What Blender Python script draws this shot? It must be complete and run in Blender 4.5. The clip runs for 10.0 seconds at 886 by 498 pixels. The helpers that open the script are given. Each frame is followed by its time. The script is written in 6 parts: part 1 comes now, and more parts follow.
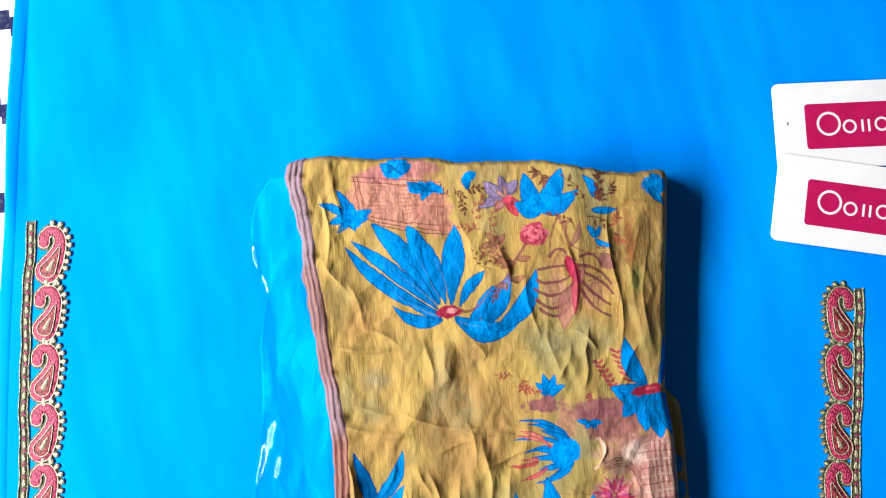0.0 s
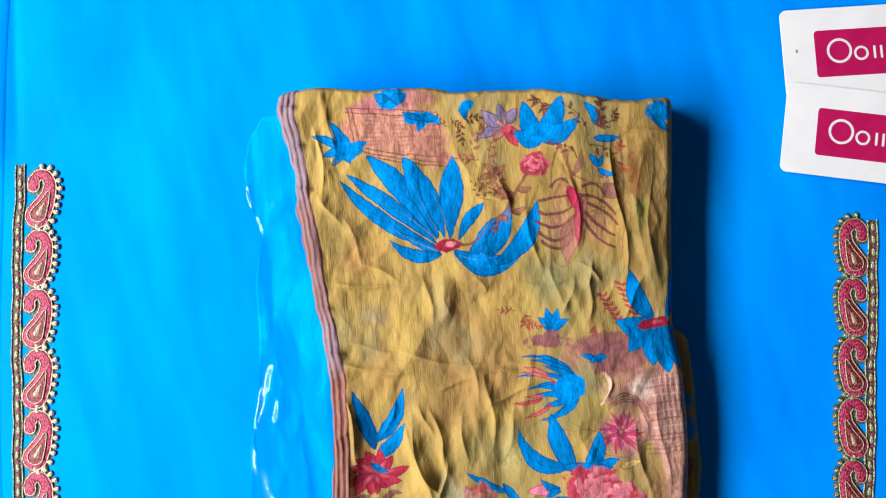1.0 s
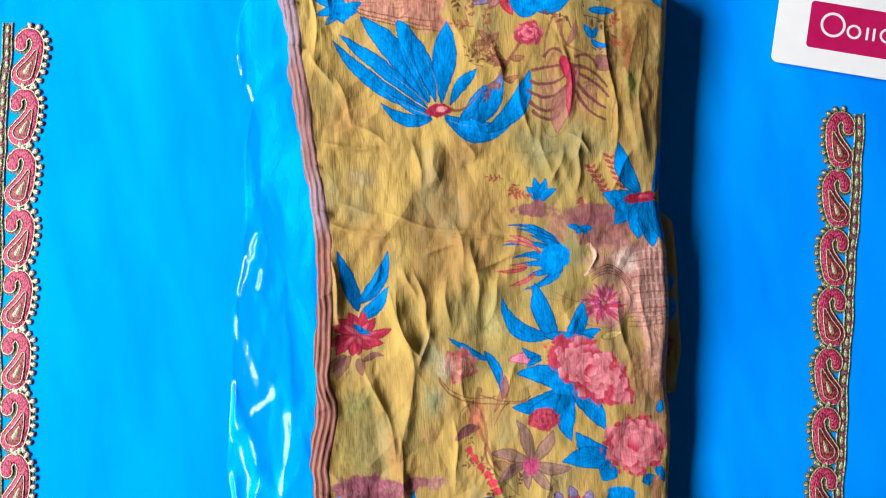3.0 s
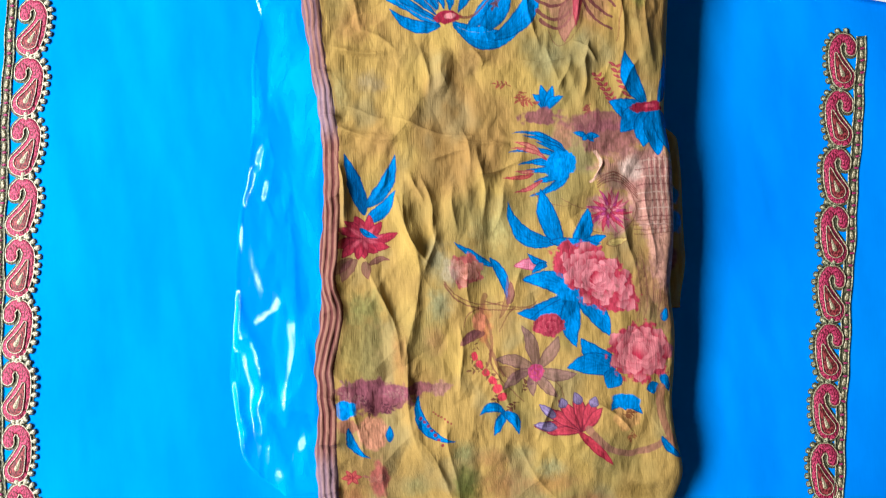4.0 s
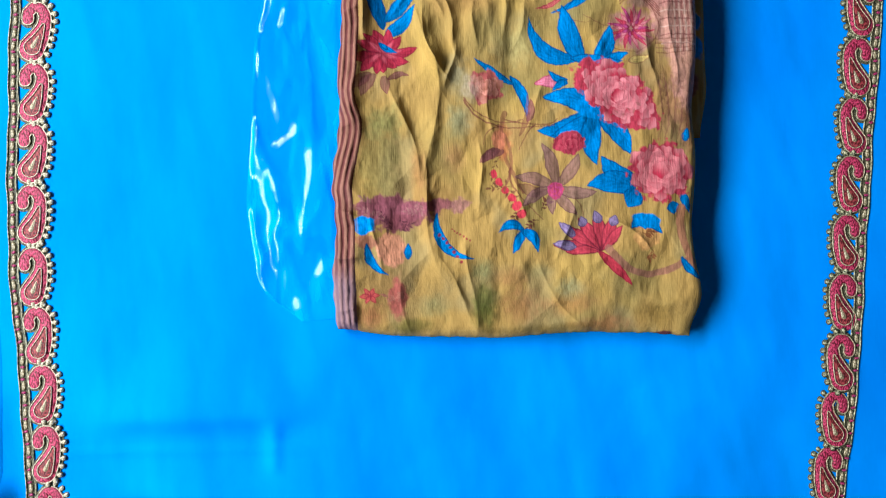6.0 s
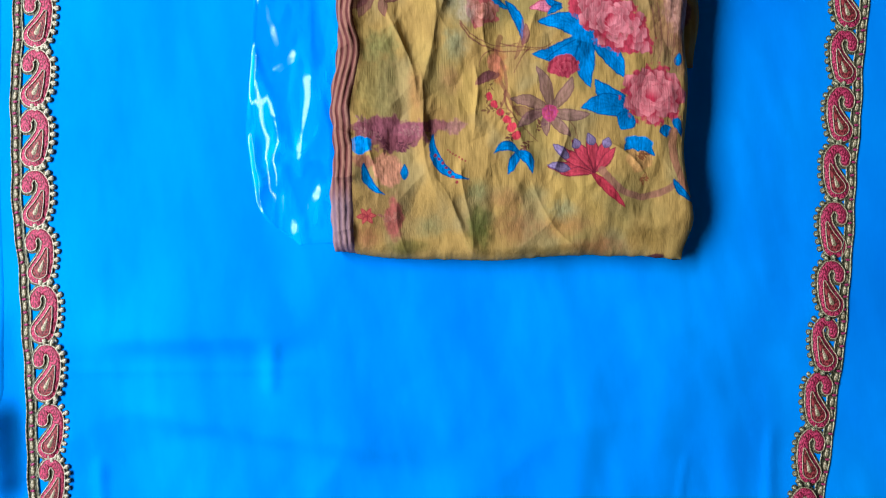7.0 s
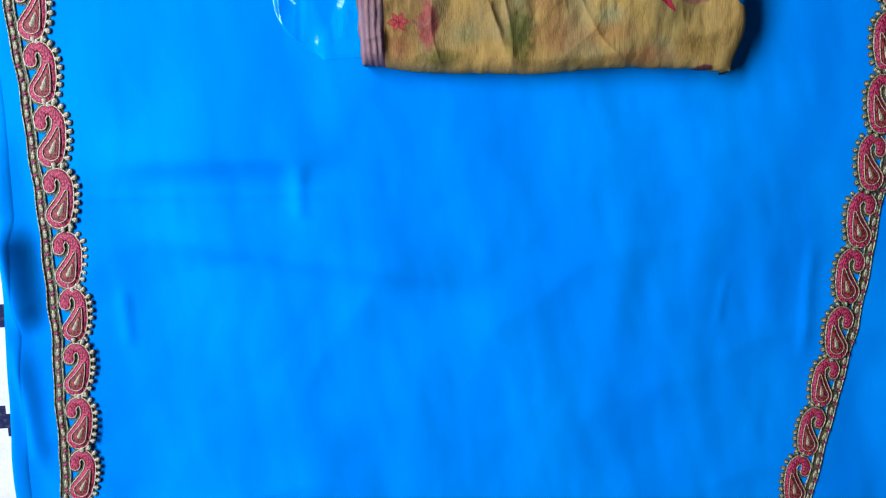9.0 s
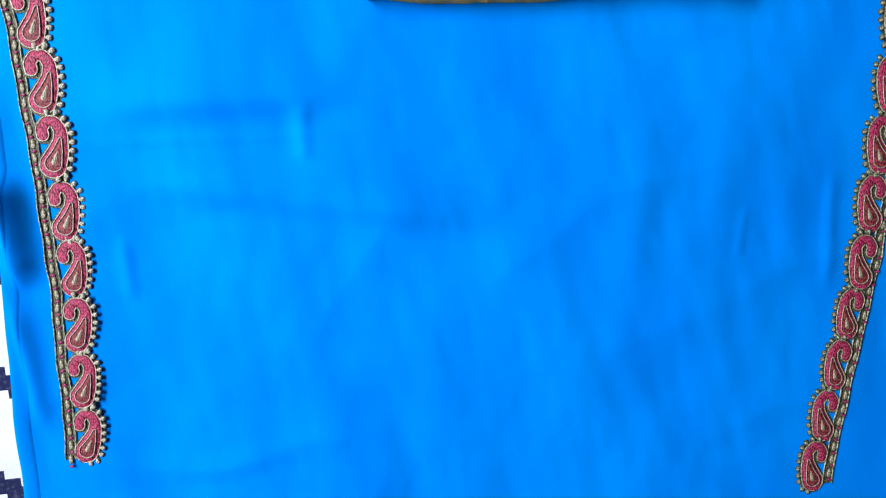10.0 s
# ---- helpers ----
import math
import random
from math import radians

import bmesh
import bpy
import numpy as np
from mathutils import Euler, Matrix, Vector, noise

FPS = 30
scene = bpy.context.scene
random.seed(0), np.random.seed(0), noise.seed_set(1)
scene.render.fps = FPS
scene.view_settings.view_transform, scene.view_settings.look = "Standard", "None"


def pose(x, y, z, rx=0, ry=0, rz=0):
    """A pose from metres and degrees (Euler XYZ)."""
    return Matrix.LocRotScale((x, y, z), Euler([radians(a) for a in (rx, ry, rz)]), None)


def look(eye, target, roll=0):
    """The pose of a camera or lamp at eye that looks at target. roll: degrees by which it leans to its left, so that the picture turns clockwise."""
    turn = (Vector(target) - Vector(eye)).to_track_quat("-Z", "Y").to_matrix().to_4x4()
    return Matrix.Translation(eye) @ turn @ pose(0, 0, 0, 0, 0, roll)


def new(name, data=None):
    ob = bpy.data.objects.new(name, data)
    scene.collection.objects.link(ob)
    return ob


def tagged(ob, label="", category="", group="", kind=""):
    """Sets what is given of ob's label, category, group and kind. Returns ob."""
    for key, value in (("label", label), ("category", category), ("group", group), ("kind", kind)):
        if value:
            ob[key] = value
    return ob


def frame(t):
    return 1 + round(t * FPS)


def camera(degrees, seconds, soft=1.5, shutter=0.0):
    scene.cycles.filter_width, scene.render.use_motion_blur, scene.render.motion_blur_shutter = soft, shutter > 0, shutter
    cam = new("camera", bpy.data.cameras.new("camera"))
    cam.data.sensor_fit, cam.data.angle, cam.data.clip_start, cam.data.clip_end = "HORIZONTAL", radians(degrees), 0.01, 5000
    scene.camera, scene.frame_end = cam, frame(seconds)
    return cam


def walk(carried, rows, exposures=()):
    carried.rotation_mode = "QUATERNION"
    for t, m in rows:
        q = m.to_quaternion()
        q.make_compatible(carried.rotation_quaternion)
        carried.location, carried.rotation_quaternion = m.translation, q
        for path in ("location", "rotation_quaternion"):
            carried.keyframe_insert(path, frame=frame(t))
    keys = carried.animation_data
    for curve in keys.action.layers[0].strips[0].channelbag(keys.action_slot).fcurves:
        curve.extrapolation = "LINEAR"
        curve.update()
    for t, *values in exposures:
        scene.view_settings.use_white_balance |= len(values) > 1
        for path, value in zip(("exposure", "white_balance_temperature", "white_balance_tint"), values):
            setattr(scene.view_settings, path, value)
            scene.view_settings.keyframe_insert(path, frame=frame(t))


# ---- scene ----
cam = camera(67.0, 10.0, soft=1.1)
PATH = [
    (0, (0.032, -0.054, 0.558), (0.05, 0.083, -1.437), 2.4),
    (0.5, (0.032, -0.073, 0.549), (0.031, 0.045, -1.448), -6.0),
    (1, (0.034, -0.098, 0.54), (0.03, 0.019, -1.456), -7.9),
    (1.5, (0.03, -0.118, 0.537), (0.052, 0.023, -1.458), 3.8),
    (2, (0.026, -0.139, 0.538), (0.051, -0.014, -1.458), 7.0),
    (2.5, (0.022, -0.163, 0.536), (0.049, -0.045, -1.46), 8.7),
    (2.7, (0.026, -0.173, 0.536), (0.052, -0.085, -1.462), 12.6),
    (3.8, (0.02, -0.252, 0.531), (0.068, -0.137, -1.465), 19.1),
    (4, (0.013, -0.269, 0.532), (0.06, -0.143, -1.463), 17.3),
    (4.5, (0.007, -0.288, 0.531), (0.042, -0.16, -1.465), 12.2),
    (5, (-0.001, -0.309, 0.528), (0.015, -0.225, -1.47), 8.2),
    (5.5, (0.0, -0.34, 0.525), (0.04, -0.302, -1.474), 43.7),
    (5.7, (-0.003, -0.36, 0.521), (0.037, -0.307, -1.478), 34.1),
    (6.8, (-0.009, -0.446, 0.522), (0.042, -0.345, -1.475), 24.2),
    (7, (-0.006, -0.453, 0.526), (0.035, -0.359, -1.472), 21.0),
    (7.5, (-0.016, -0.479, 0.531), (0.037, -0.403, -1.467), 32.9),
    (8, (-0.024, -0.497, 0.518), (0.017, -0.486, -1.481), 72.6),
    (8.5, (-0.03, -0.511, 0.509), (0.027, -0.606, -1.488), 146.6),
    (9, (-0.05, -0.524, 0.5), (0.036, -0.68, -1.492), 147.8),
    (9.5, (-0.056, -0.54, 0.492), (0.026, -0.698, -1.5), 148.7),
    (10, (-0.065, -0.568, 0.486), (0.037, -0.726, -1.505), 141.8),
]
walk(
    cam,
    [(t, look(eye, target, roll)) for t, eye, target, roll in PATH],
    exposures=[(0, 0.06, 6250, 10), (1, -0.14, 6250, 10), (2.5, -0.1, 6200, 10), (4.5, -0.12, 6200, 10), (5.5, -0.18, 6150, 10), (7, -0.42, 5900, 11), (7.5, -0.56, 5750, 12), (8.5, -0.7, 5620, 12), (10, -0.58, 5650, 12)],
)

# ---- world, window light ----
world = bpy.data.worlds.new("world")
scene.world = world
world.use_nodes = True
wn = world.node_tree
sky = wn.nodes.new("ShaderNodeTexSky")
sky.sky_type, sky.sun_disc = "NISHITA", False
sky.sun_elevation, sky.sun_rotation = radians(40), radians(-60)
wn.links.new(sky.outputs[0], wn.nodes["Background"].inputs[0])
wn.nodes["Background"].inputs[1].default_value = 0.08

WIN_X, WIN_Y0, WIN_Y1, WIN_Z0, WIN_Z1 = -1.25, -1.05, 0.75, 0.82, 1.36
lamp = new("window_daylight", bpy.data.lights.new("window_daylight", "AREA"))
lamp.data.shape, lamp.data.size, lamp.data.size_y = "RECTANGLE", WIN_Y1 - WIN_Y0, WIN_Z1 - WIN_Z0
lamp.data.energy, lamp.data.color = 96.0, (1.0, 0.97, 0.93)
lamp.matrix_world = look((WIN_X - 0.02, (WIN_Y0 + WIN_Y1) / 2, (WIN_Z0 + WIN_Z1) / 2), (0.1, -0.3, 0.1))

# ---- materials ----


class Nodes:
    """Short way to write a node material."""

    def __init__(self, name, rough=0.7, spec=0.3, base=(0.5, 0.5, 0.5)):
        self.m = bpy.data.materials.new(name)
        self.m.use_nodes = True
        self.t = self.m.node_tree
        self.b = self.t.nodes["Principled BSDF"]
        self.b.inputs["Roughness"].default_value = rough
        self.b.inputs["Specular IOR Level"].default_value = spec
        self.b.inputs["Base Color"].default_value = (*base, 1)

    def node(self, kind, **values):
        n = self.t.nodes.new(kind)
        for k, v in values.items():
            n.inputs[k.replace("_", " ")].default_value = v
        return n

    def link(self, a, b):
        self.t.links.new(a, b)

    def coords(self, scale=(1, 1, 1), turn=(0, 0, 0)):
        mp = self.t.nodes.new("ShaderNodeMapping")
        mp.inputs["Scale"].default_value, mp.inputs["Rotation"].default_value = scale, turn
        self.link(self.t.nodes.new("ShaderNodeTexCoord").outputs["Object"], mp.inputs[0])
        return mp.outputs[0]

    def noise(self, scale, detail=3, stretch=(1, 1, 1), turn=(0, 0, 0), distortion=0.0):
        n = self.node("ShaderNodeTexNoise", Scale=scale, Detail=detail, Distortion=distortion)
        self.link(self.coords(stretch, turn), n.inputs["Vector"])
        return n.outputs["Fac"]

    def ramp(self, fac, *stops):
        r = self.t.nodes.new("ShaderNodeValToRGB")
        e = r.color_ramp.elements
        while len(e) < len(stops):
            e.new(0.5)
        for el, (p, c) in zip(e, stops):
            el.position, el.color = p, (*c, 1)
        self.link(fac, r.inputs[0])
        return r.outputs[0]

    def mix(self, fac, a, b, how="MIX"):
        n = self.t.nodes.new("ShaderNodeMix")
        n.data_type, n.blend_type = "RGBA", how
        for v, i in ((fac, 0), (a, 6), (b, 7)):
            if isinstance(v, (int, float)):
                n.inputs[i].default_value = v
            elif isinstance(v, tuple):
                n.inputs[i].default_value = (*v, 1)
            else:
                self.link(v, n.inputs[i])
        return n.outputs[2]

    def math(self, how, a, b=0.0):
        n = self.t.nodes.new("ShaderNodeMath")
        n.operation = how
        for v, i in ((a, 0), (b, 1)):
            if isinstance(v, (int, float)):
                n.inputs[i].default_value = v
            else:
                self.link(v, n.inputs[i])
        return n.outputs[0]

    def colour(self, out):
        self.link(out, self.b.inputs["Base Color"])
        return self

    def bump(self, height, strength=0.3, distance=0.001):
        n = self.node("ShaderNodeBump", Strength=strength, Distance=distance)
        self.link(height, n.inputs["Height"])
        old = self.b.inputs["Normal"].links
        if old:
            self.link(old[0].from_socket, n.inputs["Normal"])
        self.link(n.outputs[0], self.b.inputs["Normal"])
        return self


def thread(name, dark, light, scale=900.0, rough=0.55, spec=0.3):
    """Embroidery thread: two close colours in fine stitches."""
    k = Nodes(name, rough, spec)
    k.colour(k.ramp(k.noise(scale, 2, (1, 0.55, 1), (0, 0, 0.7)), (0.42, dark), (0.58, light)))
    return k.bump(k.noise(scale, 2, (1, 0.55, 1), (0, 0, 0.7)), 0.9, 0.0009).m


k = Nodes("blue_satin_cotton", 0.62, 0.10)
fold_tone = k.noise(9, 4, (1.3, 0.6, 1))
k.colour(k.mix(0.07, k.ramp(fold_tone, (0.3, (0.0, 0.205, 0.84)), (0.7, (0.0, 0.285, 0.95))), k.ramp(k.noise(700, 2, (1, 0.12, 1)), (0.3, (0.0, 0.18, 0.74)), (0.7, (0.0, 0.31, 0.97)))))
k.b.inputs["Specular Tint"].default_value = (0.2, 0.6, 1, 1)
k.bump(k.noise(1300, 2, (0.2, 1, 1)), 0.12, 0.0004).bump(k.noise(1300, 2, (1, 0.2, 1)), 0.12, 0.0004)
BLUE_CLOTH = k.m

k = Nodes("printed_chiffon", 0.75, 0.07)
paint = k.t.nodes.new("ShaderNodeAttribute")
paint.attribute_name = "print"
yarn = k.noise(1150, 1, (1, 0.03, 1))
slub = k.noise(900, 2, (0.06, 1, 1))
weave = k.mix(1.0, k.ramp(yarn, (0.34, (0.55, 0.53, 0.48)), (0.66, (1.35, 1.35, 1.35))), k.ramp(slub, (0.36, (0.86, 0.85, 0.83)), (0.64, (1.10, 1.10, 1.12))), "MULTIPLY")
k.colour(k.mix(0.16, paint.outputs["Color"], k.mix(1.0, paint.outputs["Color"], weave, "MULTIPLY")))
k.bump(yarn, 0.5, 0.0005).bump(k.noise(170, 4, (1, 0.45, 1), (0, 0, 0.2)), 0.34, 0.002)
CHIFFON = k.m

k = Nodes("clear_film")
film_out = k.t.nodes["Material Output"]
gloss = k.node("ShaderNodeBsdfGlossy", Roughness=0.12, Color=(0.75, 0.95, 1, 1))
clear = k.node("ShaderNodeBsdfTransparent", Color=(0.80, 0.95, 0.99, 1))
facing = k.t.nodes.new("ShaderNodeLayerWeight").outputs["Facing"]
sheen = k.math("ADD", 0.027, k.math("MULTIPLY", k.math("POWER", facing, 3.0), 0.25))
# streaks of cyan paint the lit folds into the film's colour
lit_streaks = k.node("ShaderNodeBsdfDiffuse", Color=(0.0, 0.60, 1.0, 1))
with_lit_streaks = k.t.nodes.new("ShaderNodeMixShader")
k.link(k.math("ADD", 0.03, k.math("MULTIPLY", k.ramp(k.noise(24, 3, (2.0, 0.6, 1), (0, 0, 0.3), 0.8), (0.40, (0, 0, 0)), (0.66, (1, 1, 1))), 0.42)), with_lit_streaks.inputs[0])
mixs = k.t.nodes.new("ShaderNodeMixShader")
crinkle = k.node("ShaderNodeBump", Strength=0.14, Distance=0.002)
k.link(k.noise(60, 3, (1.6, 0.6, 1)), crinkle.inputs["Height"])
k.link(crinkle.outputs[0], gloss.inputs["Normal"])
k.link(sheen, mixs.inputs[0])
k.link(clear.outputs[0], with_lit_streaks.inputs[1])
k.link(lit_streaks.outputs[0], with_lit_streaks.inputs[2])
k.link(with_lit_streaks.outputs[0], mixs.inputs[1])
k.link(gloss.outputs[0], mixs.inputs[2])
k.link(mixs.outputs[0], film_out.inputs["Surface"])
FILM = k.m

PINK = thread("pink_embroidery_thread", (0.12, 0.003, 0.016), (0.60, 0.055, 0.15), 1000, 0.5, 0.4)
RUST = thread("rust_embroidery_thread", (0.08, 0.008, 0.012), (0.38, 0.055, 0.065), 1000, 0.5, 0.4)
GOLD = thread("pale_gold_thread", (0.17, 0.145, 0.075), (0.54, 0.48, 0.32), 1100, 0.38, 0.7)
OLIVE = thread("dark_olive_thread", (0.015, 0.022, 0.012), (0.15, 0.14, 0.08), 1200, 0.5, 0.4)
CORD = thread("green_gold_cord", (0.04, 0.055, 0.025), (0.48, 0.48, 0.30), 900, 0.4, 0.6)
PEARL = thread("ivory_bead_thread", (0.34, 0.31, 0.20), (0.78, 0.74, 0.58), 1100, 0.38, 0.6)
MAGENTA_KNOT = thread("magenta_knot_thread", (0.16, 0.004, 0.04), (0.55, 0.04, 0.22), 900, 0.42, 0.6)

k = Nodes("white_card", 0.45, 0.4)
k.colour(k.ramp(k.noise(25, 4), (0.3, (0.76, 0.76, 0.78)), (0.7, (0.84, 0.84, 0.85))))
k.bump(k.noise(400, 2), 0.05, 0.0003)
CARD = k.m
k = Nodes("magenta_ink", 0.42, 0.35)
k.colour(k.ramp(k.noise(60, 3), (0.3, (0.40, 0.004, 0.075)), (0.7, (0.47, 0.008, 0.10))))
MAGENTA = k.m
k = Nodes("white_ink", 0.45, 0.3)
k.colour(k.ramp(k.noise(80, 2), (0.3, (0.74, 0.68, 0.72)), (0.7, (0.82, 0.78, 0.80))))
WHITE_INK = k.m

# white bed sheet with stepped navy bands
k = Nodes("bedsheet_cotton", 0.85, 0.15)
sep = k.t.nodes.new("ShaderNodeSeparateXYZ")
k.link(k.coords(), sep.inputs[0])
stair = k.math("MULTIPLY", k.math("FLOOR", k.math("DIVIDE", sep.outputs[0], 0.011)), 0.0065)
row = k.math("FRACT", k.math("DIVIDE", k.math("ADD", k.math("ADD", sep.outputs[1], stair), 0.9), 0.083))
band = k.math("ADD", k.math("LESS_THAN", row, 0.21), k.math("MULTIPLY", k.math("SUBTRACT", k.noise(300, 2), 0.5), 0.3))
k.colour(k.mix(band, k.ramp(k.noise(40, 3), (0.3, (0.70, 0.70, 0.74)), (0.7, (0.82, 0.82, 0.84))), (0.012, 0.016, 0.06)))
k.bump(k.noise(900, 2), 0.3, 0.0006)
SHEET = k.m

k = Nodes("wall_paint", 0.9, 0.2)
k.colour(k.ramp(k.noise(3, 5), (0.3, (0.24, 0.235, 0.225)), (0.7, (0.29, 0.284, 0.272))))
k.bump(k.noise(120, 3), 0.1, 0.001)
WALL = k.m
k = Nodes("floor_tile", 0.5, 0.4)
k.colour(k.ramp(k.noise(6, 5), (0.3, (0.20, 0.18, 0.16)), (0.7, (0.26, 0.24, 0.21))))
FLOOR = k.m
k = Nodes("window_wood", 0.5, 0.4)
k.colour(k.ramp(k.noise(20, 4, (1, 1, 0.1)), (0.3, (0.55, 0.53, 0.50)), (0.7, (0.66, 0.64, 0.60))))
FRAME = k.m

# ---- mesh helpers ----


def part(name, bm, material, parent=None, label=""):
    me = bpy.data.meshes.new(name)
    bm.to_mesh(me)
    bm.free()
    me.materials.append(material)
    for p in me.polygons:
        p.use_smooth = True
    ob = new(name, me)
    if parent:
        ob.parent = parent
    return tagged(ob, label) if label else ob


def share(name, me, parent, m):
    ob = new(name, me)
    ob.parent = parent
    ob.matrix_basis = m
    return ob


def box_bm(x0, x1, y0, y1, z0, z1, bevel=0.0):
    bm = bmesh.new()
    bmesh.ops.create_cube(bm, size=1)
    for v in bm.verts:
        v.co = ((x0 + x1) / 2 + v.co.x * (x1 - x0), (y0 + y1) / 2 + v.co.y * (y1 - y0), (z0 + z1) / 2 + v.co.z * (z1 - z0))
    if bevel:
        bmesh.ops.bevel(bm, geom=bm.edges[:], offset=bevel, segments=2, affect="EDGES")
    return bm


def sheet_mesh(name, X, Y, Z, material, parent=None, colours=None, label=""):
    """A woven sheet from arrays of rows and columns, in metres."""
    n, m = X.shape
    me = bpy.data.meshes.new(name)
    me.vertices.add(n * m)
    me.vertices.foreach_set("co", np.stack((X, Y, Z), -1).astype(np.float32).ravel())
    i = (np.arange(n - 1)[:, None] * m + np.arange(m - 1)[None, :]).ravel()
    quads = np.stack((i, i + m, i + m + 1, i + 1), -1).astype(np.int32)
    me.loops.add(quads.size)
    me.loops.foreach_set("vertex_index", quads.ravel())
    me.polygons.add(len(quads))
    me.polygons.foreach_set("loop_start", np.arange(0, quads.size, 4, dtype=np.int32))
    me.polygons.foreach_set("loop_total", np.full(len(quads), 4, dtype=np.int32))
    me.polygons.foreach_set("use_smooth", np.ones(len(quads), dtype=bool))
    if colours is not None:
        at = me.attributes.new("print", "FLOAT_COLOR", "POINT")
        at.data.foreach_set("color", np.concatenate((colours, np.ones((*colours.shape[:2], 1))), -1).astype(np.float32).ravel())
    me.materials.append(material)
    me.update()
    me.validate()
    ob = new(name, me)
    if parent:
        ob.parent = parent
    return tagged(ob, label) if label else ob


def smooth(t):
    t = np.clip(t, 0, 1)
    return t * t * (3 - 2 * t)


def value_noise(x, y, seed=0):
    """Smooth noise in -1 .. 1 on arrays, one cell a unit."""
    table = np.random.RandomState(seed).uniform(-1, 1, (64, 64))
    xi, yi = np.floor(x).astype(int), np.floor(y).astype(int)
    fx, fy = smooth(x - xi), smooth(y - yi)
    g = lambda a, b: table[a % 64, b % 64]
    return (g(xi, yi) * (1 - fx) + g(xi + 1, yi) * fx) * (1 - fy) + (g(xi, yi + 1) * (1 - fx) + g(xi + 1, yi + 1) * fx) * fy


def fbm(x, y, seed=0, octaves=3):
    out = 0
    for o in range(octaves):
        c, s = math.cos(0.6 * o), math.sin(0.6 * o)
        out = out + value_noise((c * x - s * y) * 2**o + 7.3 * o, (s * x + c * y) * 2**o + 3.1 * o, seed + o) / 2**o
    return out


def creased(x, y, seed=0, octaves=2):
    """Sharp-ridged noise, 0 .. 1, for crumpled cloth and film."""
    return 1 - np.abs(fbm(x, y, seed, octaves))


def curve(t, knots):
    """A smooth line through knots (t, value), on arrays."""
    a = sorted(knots)
    ts, vs = [p[0] for p in a], [p[1] for p in a]
    span = (ts[-1] - ts[0]) / len(a) * 0.3
    return sum(np.interp(t + d * span, ts, vs) for d in (-1, -0.5, 0, 0.5, 1)) / 5


def ridge(X, Y, x0, y0, x1, y1, width, height, lean=0.0):
    """A fold between two points that dies away at its ends; lean makes one flank steeper."""
    dx, dy = x1 - x0, y1 - y0
    length = math.hypot(dx, dy)
    t = ((X - x0) * dx + (Y - y0) * dy) / length**2
    s = ((X - x0) * dy - (Y - y0) * dx) / length
    w = width * np.where(s > 0, 1 - lean, 1 + lean)
    return height * np.exp(-((s / w) ** 2)) * smooth((t + 0.15) / 0.35) * smooth((1.15 - t) / 0.35)


# ---- room ----
tagged(part("floor", box_bm(-1.4, 2.8, -2.6, 2.4, -0.06, -0.010), FLOOR), "plain beige stone tile floor under the bed sheet", "floor", kind="structure")
tagged(part("ceiling", box_bm(-1.4, 2.8, -2.6, 2.4, 2.6, 2.7), WALL), "plain grey painted ceiling", "ceiling", kind="structure")
tagged(part("wall_east", box_bm(2.7, 2.8, -2.5, 2.3, -0.010, 2.6), WALL), "plain grey painted wall", "wall", kind="structure")
tagged(part("wall_north", box_bm(-1.4, 2.8, 2.3, 2.4, -0.010, 2.6), WALL), "plain grey painted wall", "wall", kind="structure")
tagged(part("wall_south", box_bm(-1.4, 2.8, -2.6, -2.5, -0.010, 2.6), WALL), "plain grey painted wall", "wall", kind="structure")
wall = tagged(new("wall_west"), "grey painted wall with a window opening", "wall", kind="structure")
for y0, y1, z0, z1 in ((-2.5, WIN_Y0, -0.010, 2.6), (WIN_Y1, 2.3, -0.010, 2.6), (WIN_Y0, WIN_Y1, -0.010, WIN_Z0), (WIN_Y0, WIN_Y1, WIN_Z1, 2.6)):
    part("wall_panel", box_bm(-1.4, WIN_X, y0, y1, z0, z1), WALL, wall)
win = tagged(new("window_1"), "plain white wooden window frame in the wall", "window", kind="structure")
for y in (WIN_Y0, WIN_Y1 - 0.05):
    part("frame_post", box_bm(-1.38, -1.33, y, y + 0.05, WIN_Z0, WIN_Z1, 0.004), FRAME, win)
for z in (WIN_Z0, WIN_Z1 - 0.05):
    part("frame_rail", box_bm(-1.38, -1.33, WIN_Y0 + 0.05, WIN_Y1 - 0.05, z, z + 0.05, 0.004), FRAME, win)

# ---- bed sheet and the blue cloth ----
gx, gy = np.meshgrid(np.linspace(-0.95, 1.3, 180), np.linspace(0.95, -1.5, 180))
sheet_z = -0.0075 + 0.0010 * fbm(gx * 9, gy * 9, 40)
tagged(sheet_mesh("bedsheet", gx, gy, sheet_z, SHEET), "white cotton bed sheet with stepped navy blue bands", "bed sheet")


